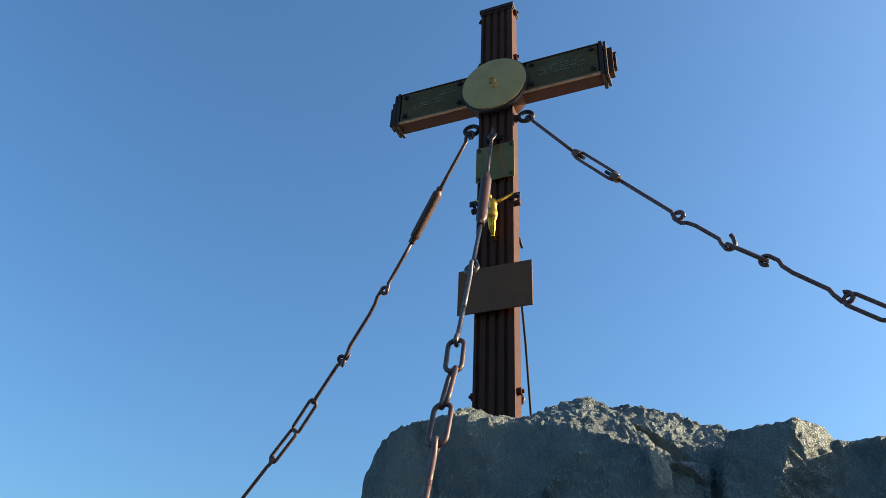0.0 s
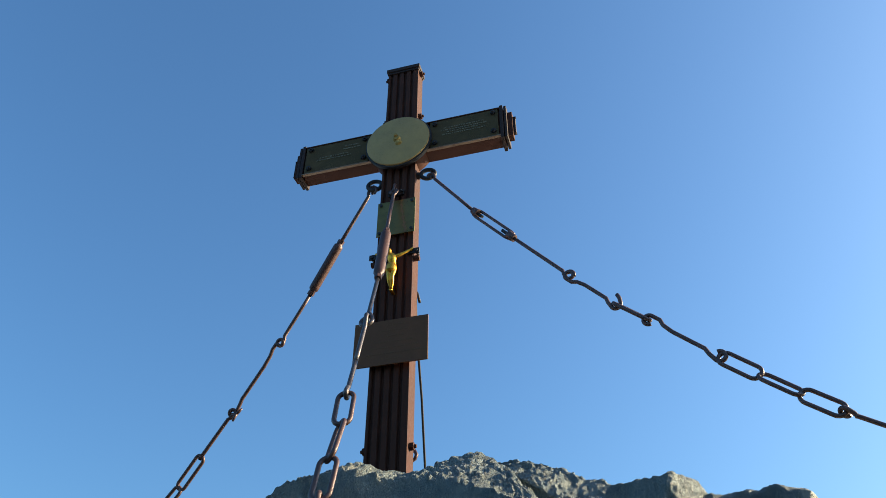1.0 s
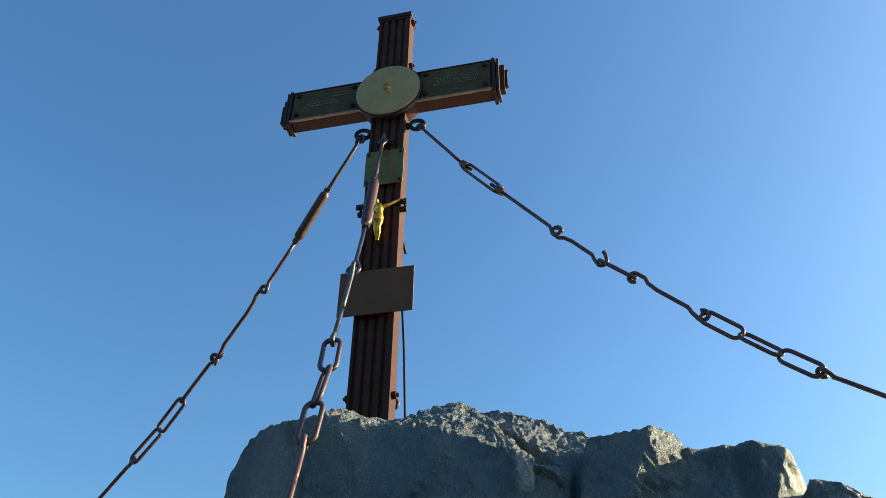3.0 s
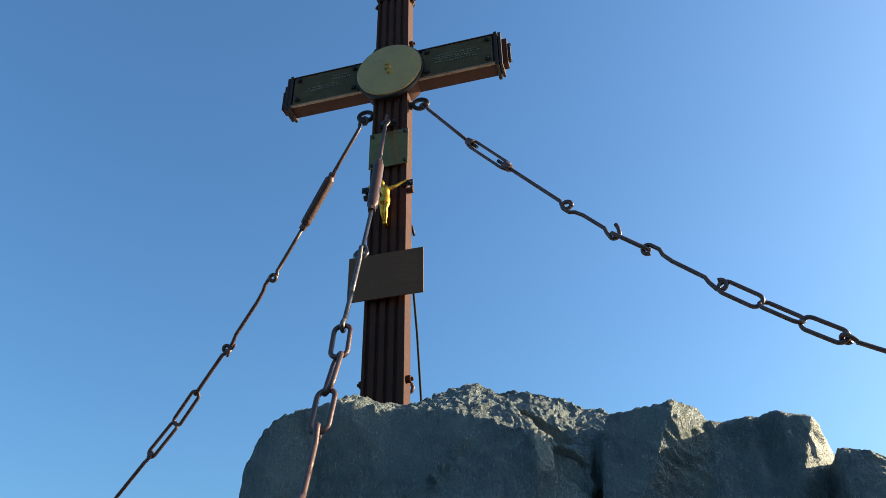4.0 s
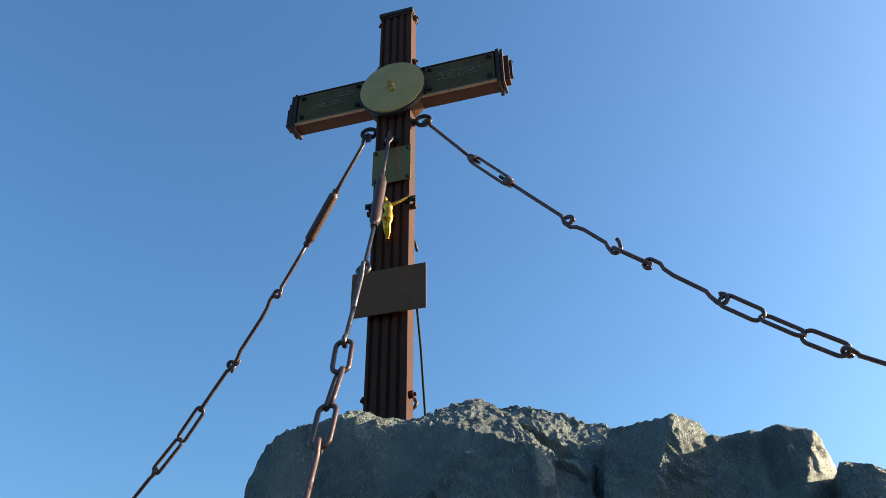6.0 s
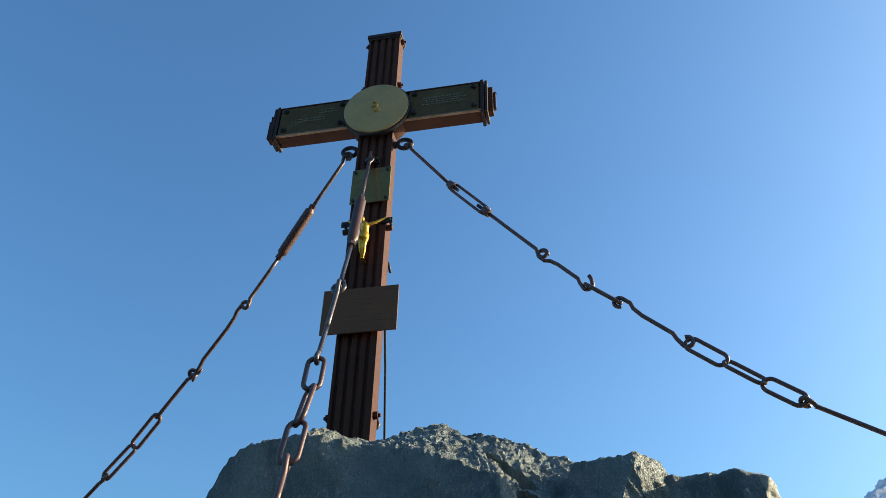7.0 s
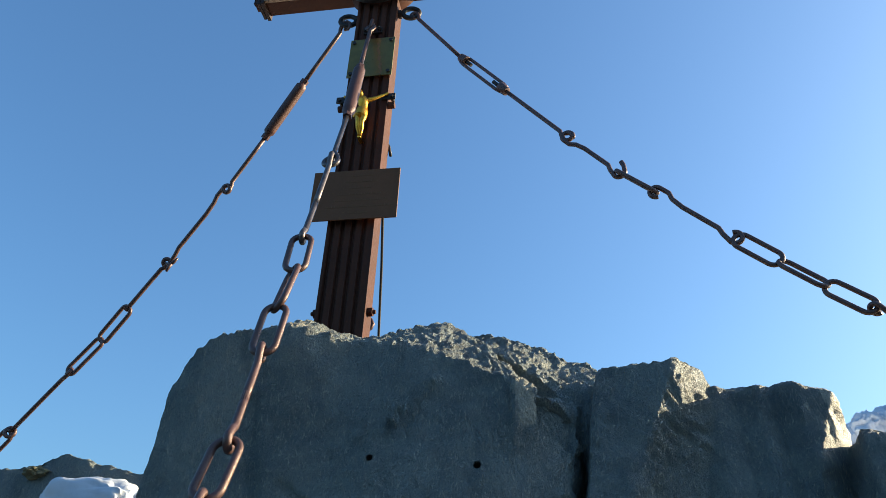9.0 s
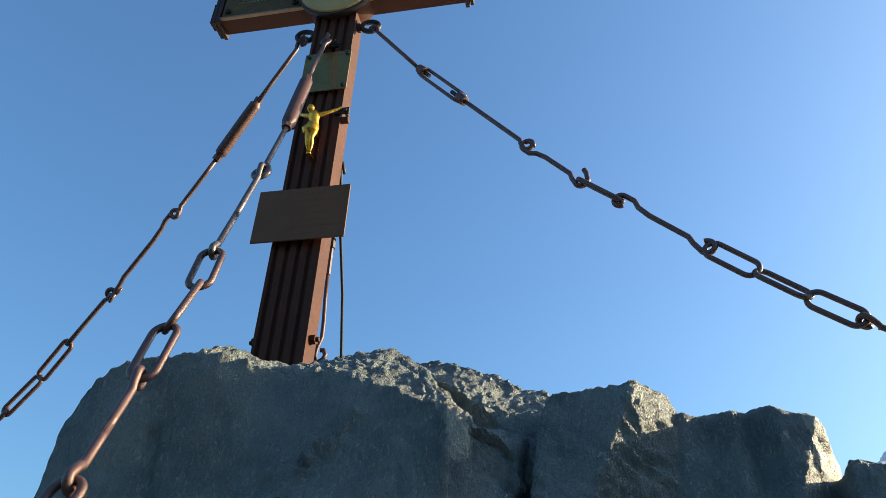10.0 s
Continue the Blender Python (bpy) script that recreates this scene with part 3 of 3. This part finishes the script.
for sgn in (-1, 1):
    x0, x1 = sorted((sgn * 0.10, sgn * 0.66))
    arm = part("arm", box((x0, 0.0, AZ0), (x1, AD, AZ1), 0.004), IRON, cross)
    # raised lips along the front edges of the arm; the lower one has sunlight in its colour
    for z in (AZ0, AZ1 - 0.008):
        part("edge_strip", box((x0, -0.020, z), (x1, 0.001, z + 0.009), 0.002), LIT_EDGE if z == AZ0 else IRON, arm)
    for off, ins, wid in ((0.0, -0.018, 0.020), (0.026, -0.012, 0.016), (0.050, 0.030, 0.016), (0.066, 0.055, 0.022)):
        a, b = sgn * (0.66 + off - 0.002), sgn * (0.66 + off + wid)
        part("end_moulding", box((min(a, b), -0.0 + ins, AZ0 + ins), (max(a, b), AD - ins, AZ1 - ins), 0.004), DARK_IRON, arm)
    a, b = sgn * 0.654, sgn * 0.732
    part("end_core", box((min(a, b), 0.02, AZ0 + 0.02), (max(a, b), AD - 0.02, AZ1 - 0.02), 0.003), IRON, arm)
    p0, p1 = sorted((sgn * 0.205, sgn * 0.648))
    panel = part("inscription_panel", box((p0, -0.016, AZ0 + 0.010), (p1, -0.001, AZ1 - 0.010), 0.002), SLATE, cross, "dark engraved panel with worn pale lettering")
    for bx in (p0 + 0.035, p1 - 0.03):
        for bz in (AZ0 + 0.045, AZ1 - 0.040):
            nut("panel_bolt", (bx, -0.016, bz), (0, -1, 0), 0.017, 0.024, panel)
    rng = random.Random(5 + sgn)
    lines = [(0.26, 0.020), (0.30, 0.0), (0.22, -0.018), (0.28, -0.038)] if sgn > 0 else [(0.10, 0.045), (0.12, 0.02), (0.20, -0.02), (0.24, -0.04)]
    for k, (ln, dz) in enumerate(lines):
        cx = (p0 + p1) / 2 + (0.0 if sgn > 0 else (0.10 if k < 2 else -0.02))
        x, mid = cx - ln / 2, (AZ0 + AZ1) / 2 + dz + 0.02
        bm = bmesh.new()
        while x < cx + ln / 2:
            wd = rng.uniform(0.005, 0.017)
            add_box(bm, (x, -0.0185, mid - rng.uniform(0.003, 0.006)), (min(x + wd, cx + ln / 2), -0.0155, mid + rng.uniform(0.003, 0.006)), 0)
            x += wd + rng.uniform(0.003, 0.009)
        part("lettering", bm, PALE_INK, panel, "line of worn pale lettering")

# round hub and brass disc at the crossing
HUB = (0.004, 2.216)
part("hub", cyl((HUB[0], -0.022, HUB[1]), (HUB[0], AD - 0.004, HUB[1]), 0.198, sides=64, bev=0.003), IRON, cross, smooth=True)
part("disc_rim", cyl((HUB[0], -0.045, HUB[1]), (HUB[0], -0.020, HUB[1]), 0.219, sides=72, bev=0.004), BLACK_IRON, cross, "dark iron rim", True)
disc = part("brass_disc", cyl((HUB[0], -0.056, HUB[1]), (HUB[0], -0.040, HUB[1]), 0.208, sides=72, bev=0.003), BRASS, cross, "dull brass disc with a small gilt boss", True)
boss = bmesh.new()
add_cyl(boss, (HUB[0] - 0.005, -0.072, HUB[1] + 0.012), (HUB[0] - 0.005, -0.055, HUB[1] + 0.012), 0.018, 0.028, 14)
add_cyl(boss, (HUB[0] + 0.006, -0.069, HUB[1] - 0.022), (HUB[0] + 0.006, -0.055, HUB[1] - 0.022), 0.014, 0.026, 10)
add_cyl(boss, (HUB[0] - 0.010, -0.082, HUB[1] + 0.030), (HUB[0] - 0.010, -0.055, HUB[1] + 0.030), 0.010, 0.016, 10)
part("boss", boss, OLD_GILT, disc, "small gilt raised emblem", True)

for z in (2.51, 2.945, 0.186):
    r = 0.020 if z > 1 else 0.021
    nut("side_bolt", (PX1, 0.045, z), (1, 0, 0), r, 0.034, cross, IRON)
    nut("side_bolt", (PX0, 0.045, z), (-1, 0, 0), r, 0.034, cross, IRON)

# tarnished brass plate
plate = part("brass_plate", box((-0.112, -0.020, 1.473), (0.122, -0.014, 1.734), 0.0015), OLD_BRASS, cross, "tarnished brass plate with a rust streak")
for x in (-0.092, 0.102):
    for z in (1.496, 1.711):
        part("screw", cyl((x, -0.027, z), (x, -0.019, z), 0.010, 0.008, 12), BLACK_IRON, plate)
        part("spacer", cyl((x, -0.016, z), (x, 0.002, z), 0.007, sides=10), BLACK_IRON, plate)
bm = bmesh.new()
for i in range(14):
    z = 1.70 - i * 0.016
    add_box(bm, (0.030 + 0.0022 * i + 0.004 * math.sin(i * 1.7), -0.0212, z - 0.0165), (0.040 + 0.0025 * i + 0.004 * math.sin(i * 2.3), -0.0195, z), 0)
part("rust_streak", bm, RUST, plate, "orange rust streak")

# memorial plaque, slightly crooked
plaque = part("memorial_plaque", box((-0.190, -0.034, 0.608), (0.216, -0.026, 0.876), 0.0015), BRONZE, cross, "brown bronze plaque with faint cast lettering")
rng = random.Random(9)
for k in range(7):
    ln = (0.10, 0.16, 0.10, 0.20, 0.26, 0.30, 0.08)[k]
    z, x, bm = 0.846 - k * 0.034, 0.003 - ln / 2 + 0.03, bmesh.new()
    while x < 0.033 + ln / 2:
        wd = rng.uniform(0.005, 0.016)
        add_box(bm, (x, -0.0347, z - 0.0045), (x + wd, -0.0335, z + 0.0045), 0)
        x += wd + 0.006
    part("lettering", bm, DARK_INK, plaque, "line of faint cast lettering")
for x in (-0.09, 0.09):
    part("plaque_mount", box((x - 0.015, -0.027, 0.64), (x + 0.015, 0.004, 0.82), 0.002), BLACK_IRON, plaque)

# clamp tabs at the figure's height
for sgn, xe in ((1, PX1), (-1, PX0)):
    tab = part("clamp_tab", box((min(xe - sgn * 0.03, xe + sgn * 0.042), -0.012, 1.318), (max(xe - sgn * 0.03, xe + sgn * 0.042), -0.002, 1.354), 0.002), BLACK_IRON, cross)
    part("clamp_bolt", cyl((xe + sgn * 0.024, -0.02, 1.334), (xe + sgn * 0.024, 0.03, 1.334), 0.009, sides=10), BLACK_IRON, tab)
    part("clamp_roller", cyl((xe + sgn * 0.002, 0.018, 1.300), (xe + sgn * 0.036, 0.018, 1.300), 0.017, sides=18, bev=0.002), IRON, tab)

# eye of the front stay: a bolted lug
lug = part("front_lug", box((-0.055, -0.012, 1.785), (0.045, 0.004, 1.825), 0.003), BLACK_IRON, cross)
for x in (-0.042, 0.032):
    nut("lug_bolt", (x, -0.012, 1.805), (0, -1, 0), 0.012, 0.022, lug)


# ---- gilt figure ----
def limb(bm, pts, radii):
    v, f = sweep(pts, [0.76 * r for r in radii], 12)
    vs = [bm.verts.new(tuple(p)) for p in v]
    for face in f:
        bm.faces.new([vs[i] for i in face])


bm = bmesh.new()
FX = 0.004
limb(bm, [(FX - 0.002, -0.044, 1.298), (FX - 0.001, -0.050, 1.290), (FX, -0.053, 1.275), (FX + 0.003, -0.051, 1.255), (FX + 0.005, -0.046, 1.235), (FX + 0.004, -0.046, 1.218), (FX + 0.001, -0.046, 1.195)], [0.014, 0.031, 0.037, 0.031, 0.026, 0.031, 0.026])
limb(bm, [(FX - 0.008, -0.056, 1.292), (FX - 0.013, -0.062, 1.302), (FX - 0.016, -0.066, 1.315), (FX - 0.016, -0.064, 1.328), (FX - 0.013, -0.060, 1.336)], [0.013, 0.019, 0.023, 0.020, 0.008])
for sgn in (-1, 1):
    limb(bm, [(FX + sgn * 0.020, -0.049, 1.284), (FX + sgn * 0.040, -0.045, 1.292), (FX + sgn * 0.060, -0.038, 1.305), (FX + sgn * 0.082, -0.028, 1.324), (FX + sgn * 0.098, -0.020, 1.338), (FX + sgn * 0.110, -0.016, 1.350)], [0.016, 0.0145, 0.0115, 0.0115, 0.0085, 0.0095])
    limb(bm, [(FX + sgn * 0.013, -0.046, 1.205), (FX + sgn * 0.013, -0.056, 1.172), (FX + sgn * 0.010, -0.062, 1.142), (FX + sgn * 0.008, -0.052, 1.115), (FX + sgn * 0.004, -0.040, 1.085), (FX + sgn * 0.003, -0.046, 1.070)], [0.022, 0.020, 0.0145, 0.0155, 0.0095, 0.011])
limb(bm, [(FX + 0.003, -0.046, 1.232), (FX + 0.001, -0.048, 1.222), (FX - 0.001, -0.050, 1.205), (FX - 0.002, -0.052, 1.182), (FX - 0.003, -0.052, 1.172)], [0.029, 0.039, 0.040, 0.041, 0.030])
limb(bm, [(FX - 0.026, -0.052, 1.222), (FX - 0.036, -0.054, 1.205), (FX - 0.034, -0.052, 1.180)], [0.013, 0.016, 0.006])
add_box(bm, (FX - 0.010, -0.048, 1.060), (FX + 0.010, 0.006, 1.072), 0.003)
add_box(bm, (FX - 0.008, -0.040, 1.20), (FX + 0.008, 0.006, 1.22), 0.002)
add_box(bm, (FX + 0.098, -0.022, 1.338), (FX + 0.112, 0.006, 1.350), 0.002)
tagged(part("gilt_figure", bm, GOLD, None, "", True), "small gilded crucifix figure fixed to the post", "statue")


# ---- stays ----
def closed_turnbuckle(p, q, r, parent, mat):
    p, q = Vector(p), Vector(q)
    cuts = [(0, 0.55), (0.012, 0.62), (0.05, 0.66), (0.075, 0.98), (0.12, 1.0), (0.5, 1.02), (0.87, 1.0), (0.92, 0.97), (0.95, 0.66), (0.988, 0.62), (1.0, 0.5)]
    body = bar("turnbuckle", [p.lerp(q, f) for f, _ in cuts], [r * k for _, k in cuts], mat, parent, "tapered closed turnbuckle sleeve", 22)
    d = (q - p).normalized()
    for c in (p, q):
        part("lock_nut", cyl(c - d * 0.012, c + d * 0.012, r * 0.72, sides=6, bev=0.001), mat, body)
    return body


def open_turnbuckle(p, q, up, parent, mat):
    p, q, d, s = frame_of(p, q, up)
    w, body = 0.024, bmesh.new()
    add_cyl(body, p - d * 0.005, p + d * 0.045, 0.021, 0.026, 16, 0.002)
    frame_ob = part("turnbuckle", body, mat, parent, "open-frame turnbuckle", True)
    part("collar", cyl(q + d * 0.005, q - d * 0.045, 0.021, 0.026, 16, 0.002), mat, frame_ob, "", True)
    for k in (-1, 1):
        bar("side_bar", [p + d * 0.02 + s * k * w * 0.8, p + d * 0.05 + s * k * w, q - d * 0.05 + s * k * w, q - d * 0.02 + s * k * w * 0.8], 0.0085, mat, frame_ob, sides=10)
    for a, b in ((p, p + d * 0.085), (q, q - d * 0.10)):
        part("threaded_end", cyl(a, b, 0.0095, sides=14), BLACK_IRON, frame_ob)
    return frame_ob


def ring(name, c, n, r, wire, parent, mat, gap=0):
    n = Vector(n).normalized()
    a = n.cross(Vector((0.1, 0.2, 0.97))).normalized()
    b = n.cross(a)
    k = 28
    pts = [Vector(c) + a * r * math.cos(2 * math.pi * i / k) + b * r * math.sin(2 * math.pi * i / k) for i in range(k)]
    return bar(name, pts, wire, mat, parent, sides=12, closed=True)


def eye_rod(p, q, up, wire, r, parent, mat):
    """A straight rod that ends in a hook round p."""
    p, q, d, s = frame_of(p, q, up)
    pts = [p + d * r * math.cos(radians(90 + 250 * (1 - i / 16))) + s * r * math.sin(radians(90 + 250 * (1 - i / 16))) for i in range(17)]
    pts += [p + d * r * 1.6 + s * r * 0.5, p + d * r * 2.4] + [p.lerp(q, f) for f in (0.4, 0.7, 1.0)]
    return bar("rod", pts, wire, mat, parent, sides=12)


def eyebolt(c, base, parent, r=0.043):
    c, base = Vector(c), Vector(base)
    ob = ring("eyebolt", c, (0.12, -1, 0.15), r, 0.0135, parent, BLACK_IRON)
    d = (base - c).normalized()
    part("shank", cyl(c + d * (r + 0.004), base + d * 0.01, 0.014, sides=14), BLACK_IRON, ob)
    part("shank_nut", cyl(base - d * 0.018, base + d * 0.001, 0.024, sides=6, bev=0.002), BLACK_IRON, ob)


R1 = 0.0100
# stay towards the sun
stay = thing("stay_chain", "dark forged steel stay of rods, hooks and long links", "chain", "stays of the cross")
eyebolt((0.178, 0.045, 1.966), (PX1, 0.045, 1.966), stay)
r1, r2, r3, r4, r5, r6, r7, r8, r9 = (0.472, -0.013, 1.547), (0.699, -0.059, 1.260), (0.972, -0.114, 0.919), (1.172, -0.154, 0.682), (1.305, -0.181, 0.555), (1.560, -0.232, 0.297), (1.690, -0.258, 0.174), (1.814, -0.284, 0.060), (1.938, -0.309, -0.046)
r10, r11 = (2.283, -0.378, -0.295), (2.593, -0.441, -0.515)
FACE = (0.25, 0.1, 1)
eye_rod((0.199, 0.040, 1.942), r1, FACE, R1, 0.019, stay, STEEL)
open_turnbuckle(r1, r2, FACE, stay, STEEL)
eye_rod(r3, r2, (-0.2, 0, -1), R1, 0.020, stay, STEEL)
hook_rod(r3, r4, (-0.3, 0, -1), R1, 0.024, stay, STEEL, s_shape=False, open_p=250, open_q=150, tail=0.055)
chain_link(Vector(r4) - Vector((0.004, 0, -0.004)), r5, (0.25, 0.92, 0.45), R1, 0.050, stay, STEEL)
hook_rod(r5, r6, (0.3, 0, 1), R1, 0.024, stay, STEEL, s_shape=True)
for i, (a, b) in enumerate(((r6, r7), (r7, r8), (r8, r9))):
    chain_link(a, b, FACE if i != 1 else (0.36, 0.72, 0.88), 0.0092, 0.062, stay, STEEL)
eye_rod(r9, r10, (0.1, -1, 0.5), 0.0095, 0.018, stay, STEEL)
hook_rod(r10, r11, FACE, R1, 0.024, stay, STEEL)
part("worn_band", cyl(Vector(r9).lerp(Vector(r10), 0.085), Vector(r9).lerp(Vector(r10), 0.10), 0.0106, sides=14), BRIGHT, stay, "bright worn band")

# stay on the shaded side
stay = thing("stay_chain", "rust-brown steel stay of rods and links with a closed turnbuckle", "chain", "stays of the cross")
eyebolt((-0.170, 0.045, 1.954), (PX0, 0.045, 1.954), stay)
q1, q2, q3, q4, q5, q6, q7, q8, q9, q10 = (-0.400, 0.125, 1.612), (-0.594, 0.195, 1.312), (-0.785, 0.258, 1.036), (-1.098, 0.384, 0.684), (-1.306, 0.456, 0.452), (-1.440, 0.517, 0.318), (-1.590, 0.545, 0.155), (-1.938, 0.695, -0.105), (-2.060, 0.740, -0.208), (-2.36, 0.85, -0.46)
eye_rod((-0.186, 0.050, 1.926), Vector(q1).lerp(Vector(q2), 0.04), (-1, 0, 0.3), 0.0112, 0.021, stay, STEEL)
bar("hook_tail", [(-0.176, 0.040, 1.945), (-0.156, 0.034, 1.925), (-0.152, 0.030, 1.895), (-0.160, 0.028, 1.868)], [0.0105, 0.010, 0.008, 0.005], STEEL, stay, sides=10)
closed_turnbuckle(q1, q2, 0.029, stay, SLEEVE)
eye_rod(q3, q2, (1, 0, 0.3), 0.0112, 0.019, stay, STEEL)
hook_rod(q3, q4, (-1, 0, 0.6), 0.0112, 0.020, stay, STEEL, open_q=150)
q4v = Vector(q4)
bar("hook_tail", [q4v + Vector((0.0, -0.004, -0.012)), q4v + Vector((0.030, -0.012, -0.020)), q4v + Vector((0.050, -0.016, -0.006)), q4v + Vector((0.068, -0.020, 0.010))], [0.0105, 0.0105, 0.009, 0.005], STEEL, stay, sides=10)
bar("hook_tail", [q4v + Vector((0.036, -0.012, -0.012)), q4v + Vector((0.026, -0.014, -0.034)), q4v + Vector((0.020, -0.016, -0.062))], [0.0105, 0.010, 0.006], STEEL, stay, sides=10)
eye_rod(q4, q5, (1, 0.3, 0), 0.0112, 0.018, stay, STEEL)
chain_link(Vector(q5) + Vector((0.012, 0, 0.014)), q6, (0.9, 0.1, -0.5), 0.0104, 0.054, stay, STEEL)
chain_link(q6, q7, (0.88, -0.1, -0.5), 0.0104, 0.054, stay, STEEL)
eye_rod(q7, q8, (0.5, -0.6, -0.5), 0.0112, 0.020, stay, STEEL)
ring("end_ring", q8, (0.3, -0.95, 0.1), 0.024, 0.0104, stay, STEEL)
chain_link(q8, q9, (0.8, 0.1, -0.6), 0.0104, 0.060, stay, STEEL)
hook_rod(q9, q10, (1, 0, 0.5), 0.0112, 0.022, stay, STEEL)

# stay in front
stay = thing("stay_chain", "worn steel stay of rods and oval links before the post", "chain", "stays of the cross")
c0, c1, c2, c3, c4, c5, c6, c7, c8, c9, c10, c11 = (0.0, -0.062, 1.768), (0.044, -0.261, 1.295), (0.067, -0.399, 0.885), (0.078, -0.532, 0.543), (0.106, -0.750, 0.068), (0.120, -0.809, -0.088), (0.129, -0.905, -0.264), (0.137, -0.973, -0.434), (0.178, -1.147, -0.728), (0.179, -1.222, -0.874), (0.20, -1.34, -1.02), (0.23, -1.62, -1.42)
chain_link((-0.004, -0.030, 1.838), (-0.001, -0.052, 1.770), (0.15, -1, 0.1), 0.0095, 0.040, stay, STEEL)
eye_rod(c0, Vector(c1).lerp(Vector(c2), 0.04), (1, -0.1, 0), 0.0105, 0.019, stay, STEEL)
closed_turnbuckle(c1, c2, 0.028, stay, SLEEVE)
eye_rod(c3, c2, (1, 0, 0.2), 0.0102, 0.028, stay, BRIGHT)
eye_rod(Vector(c3) + Vector((0, 0, 0.012)), Vector(c3).lerp(Vector(c4), 0.6), (0.2, -1, 0), 0.0102, 0.021, stay, BRIGHT)
eye_rod(c4, Vector(c3).lerp(Vector(c4), 0.55), (0.2, -1, 0), 0.0102, 0.017, stay, BRIGHT)
chain_link(c4, c5, (1, 0.2, 0.25), 0.0098, 0.064, stay, STEEL)
chain_link(c5, c6, (-0.55, 0.75, 0.36), 0.0098, 0.060, stay, STEEL)
chain_link(c6, c7, (1, 0.1, 0.1), 0.0098, 0.064, stay, STEEL)
eye_rod(c7, Vector(c7).lerp(Vector(c8), 0.6), (0.2, -1, 0.2), 0.0105, 0.020, stay, STEEL)
eye_rod(c8, Vector(c7).lerp(Vector(c8), 0.5), (0.2, -1, 0.2), 0.0105, 0.020, stay, STEEL)
chain_link(c8, c9, (1, 0.1, 0.1), 0.0098, 0.064, stay, STEEL)
chain_link(c9, c10, (0.35, -1, 0.3), 0.0098, 0.060, stay, STEEL)
hook_rod(c10, c11, (1, 0.1, 0.1), R1, 0.022, stay, STEEL)

# slack stay behind the post
slack = stay = thing("stay_chain", "rusty stay rod with a turnbuckle fork and hook behind the post", "chain", "stays of the cross")
part("turnbuckle", cyl((-0.018, 0.450, 0.890), (-0.029, 0.450, 1.217), 0.020, sides=8, bev=0.004), BLACK_IRON, stay)
part("clevis", cyl((-0.016, 0.450, 0.740), (-0.018, 0.450, 0.890), 0.013, sides=8, bev=0.002), SLEEVE, stay)
bar("rod", [(-0.016, 0.450, 0.740), (-0.011, 0.450, 0.608), (-0.003, 0.450, 0.490), (-0.001, 0.450, 0.413), (-0.016, 0.450, 0.363), (-0.021, 0.450, 0.328), (-0.014, 0.450, 0.295)], 0.0095, SLEEVE, stay, sides=12)
bar("anchor_hook", [(-0.009, 0.440, 0.263), (0.005, 0.440, 0.289), (0.022, 0.440, 0.299), (0.030, 0.440, 0.320), (0.019, 0.440, 0.343), (0.006, 0.440, 0.343)], 0.0105, SLEEVE, stay, sides=12)
part("anchor_pin", cyl((-0.014, 0.450, 0.295), (-0.014, 0.450, -0.155), 0.010, sides=12), STEEL, stay)
part("upper_rod", cyl((-0.029, 0.450, 1.217), (0.02, 0.085, 1.90), 0.009, sides=12), STEEL, stay)

slack.location.x = -0.012

cable = bar("lightning_cable", [(0.085, 0.10, 1.30), (0.085, 0.13, 1.20), (0.03, 0.36, 1.00), (-0.05, 0.73, 0.80), (-0.12, 1.07, 0.40), (-0.19, 1.42, 0.0), (-0.24, 1.70, -0.35)], 0.0075, BLACK_IRON, None, "", 8)
tagged(cable, "thin dark lightning conductor running down behind the post", "cable")
bar("cable_tail", [(0.090, 0.12, 1.16), (0.108, 0.115, 1.12), (0.122, 0.11, 1.06)], 0.0075, BLACK_IRON, cable, sides=8)
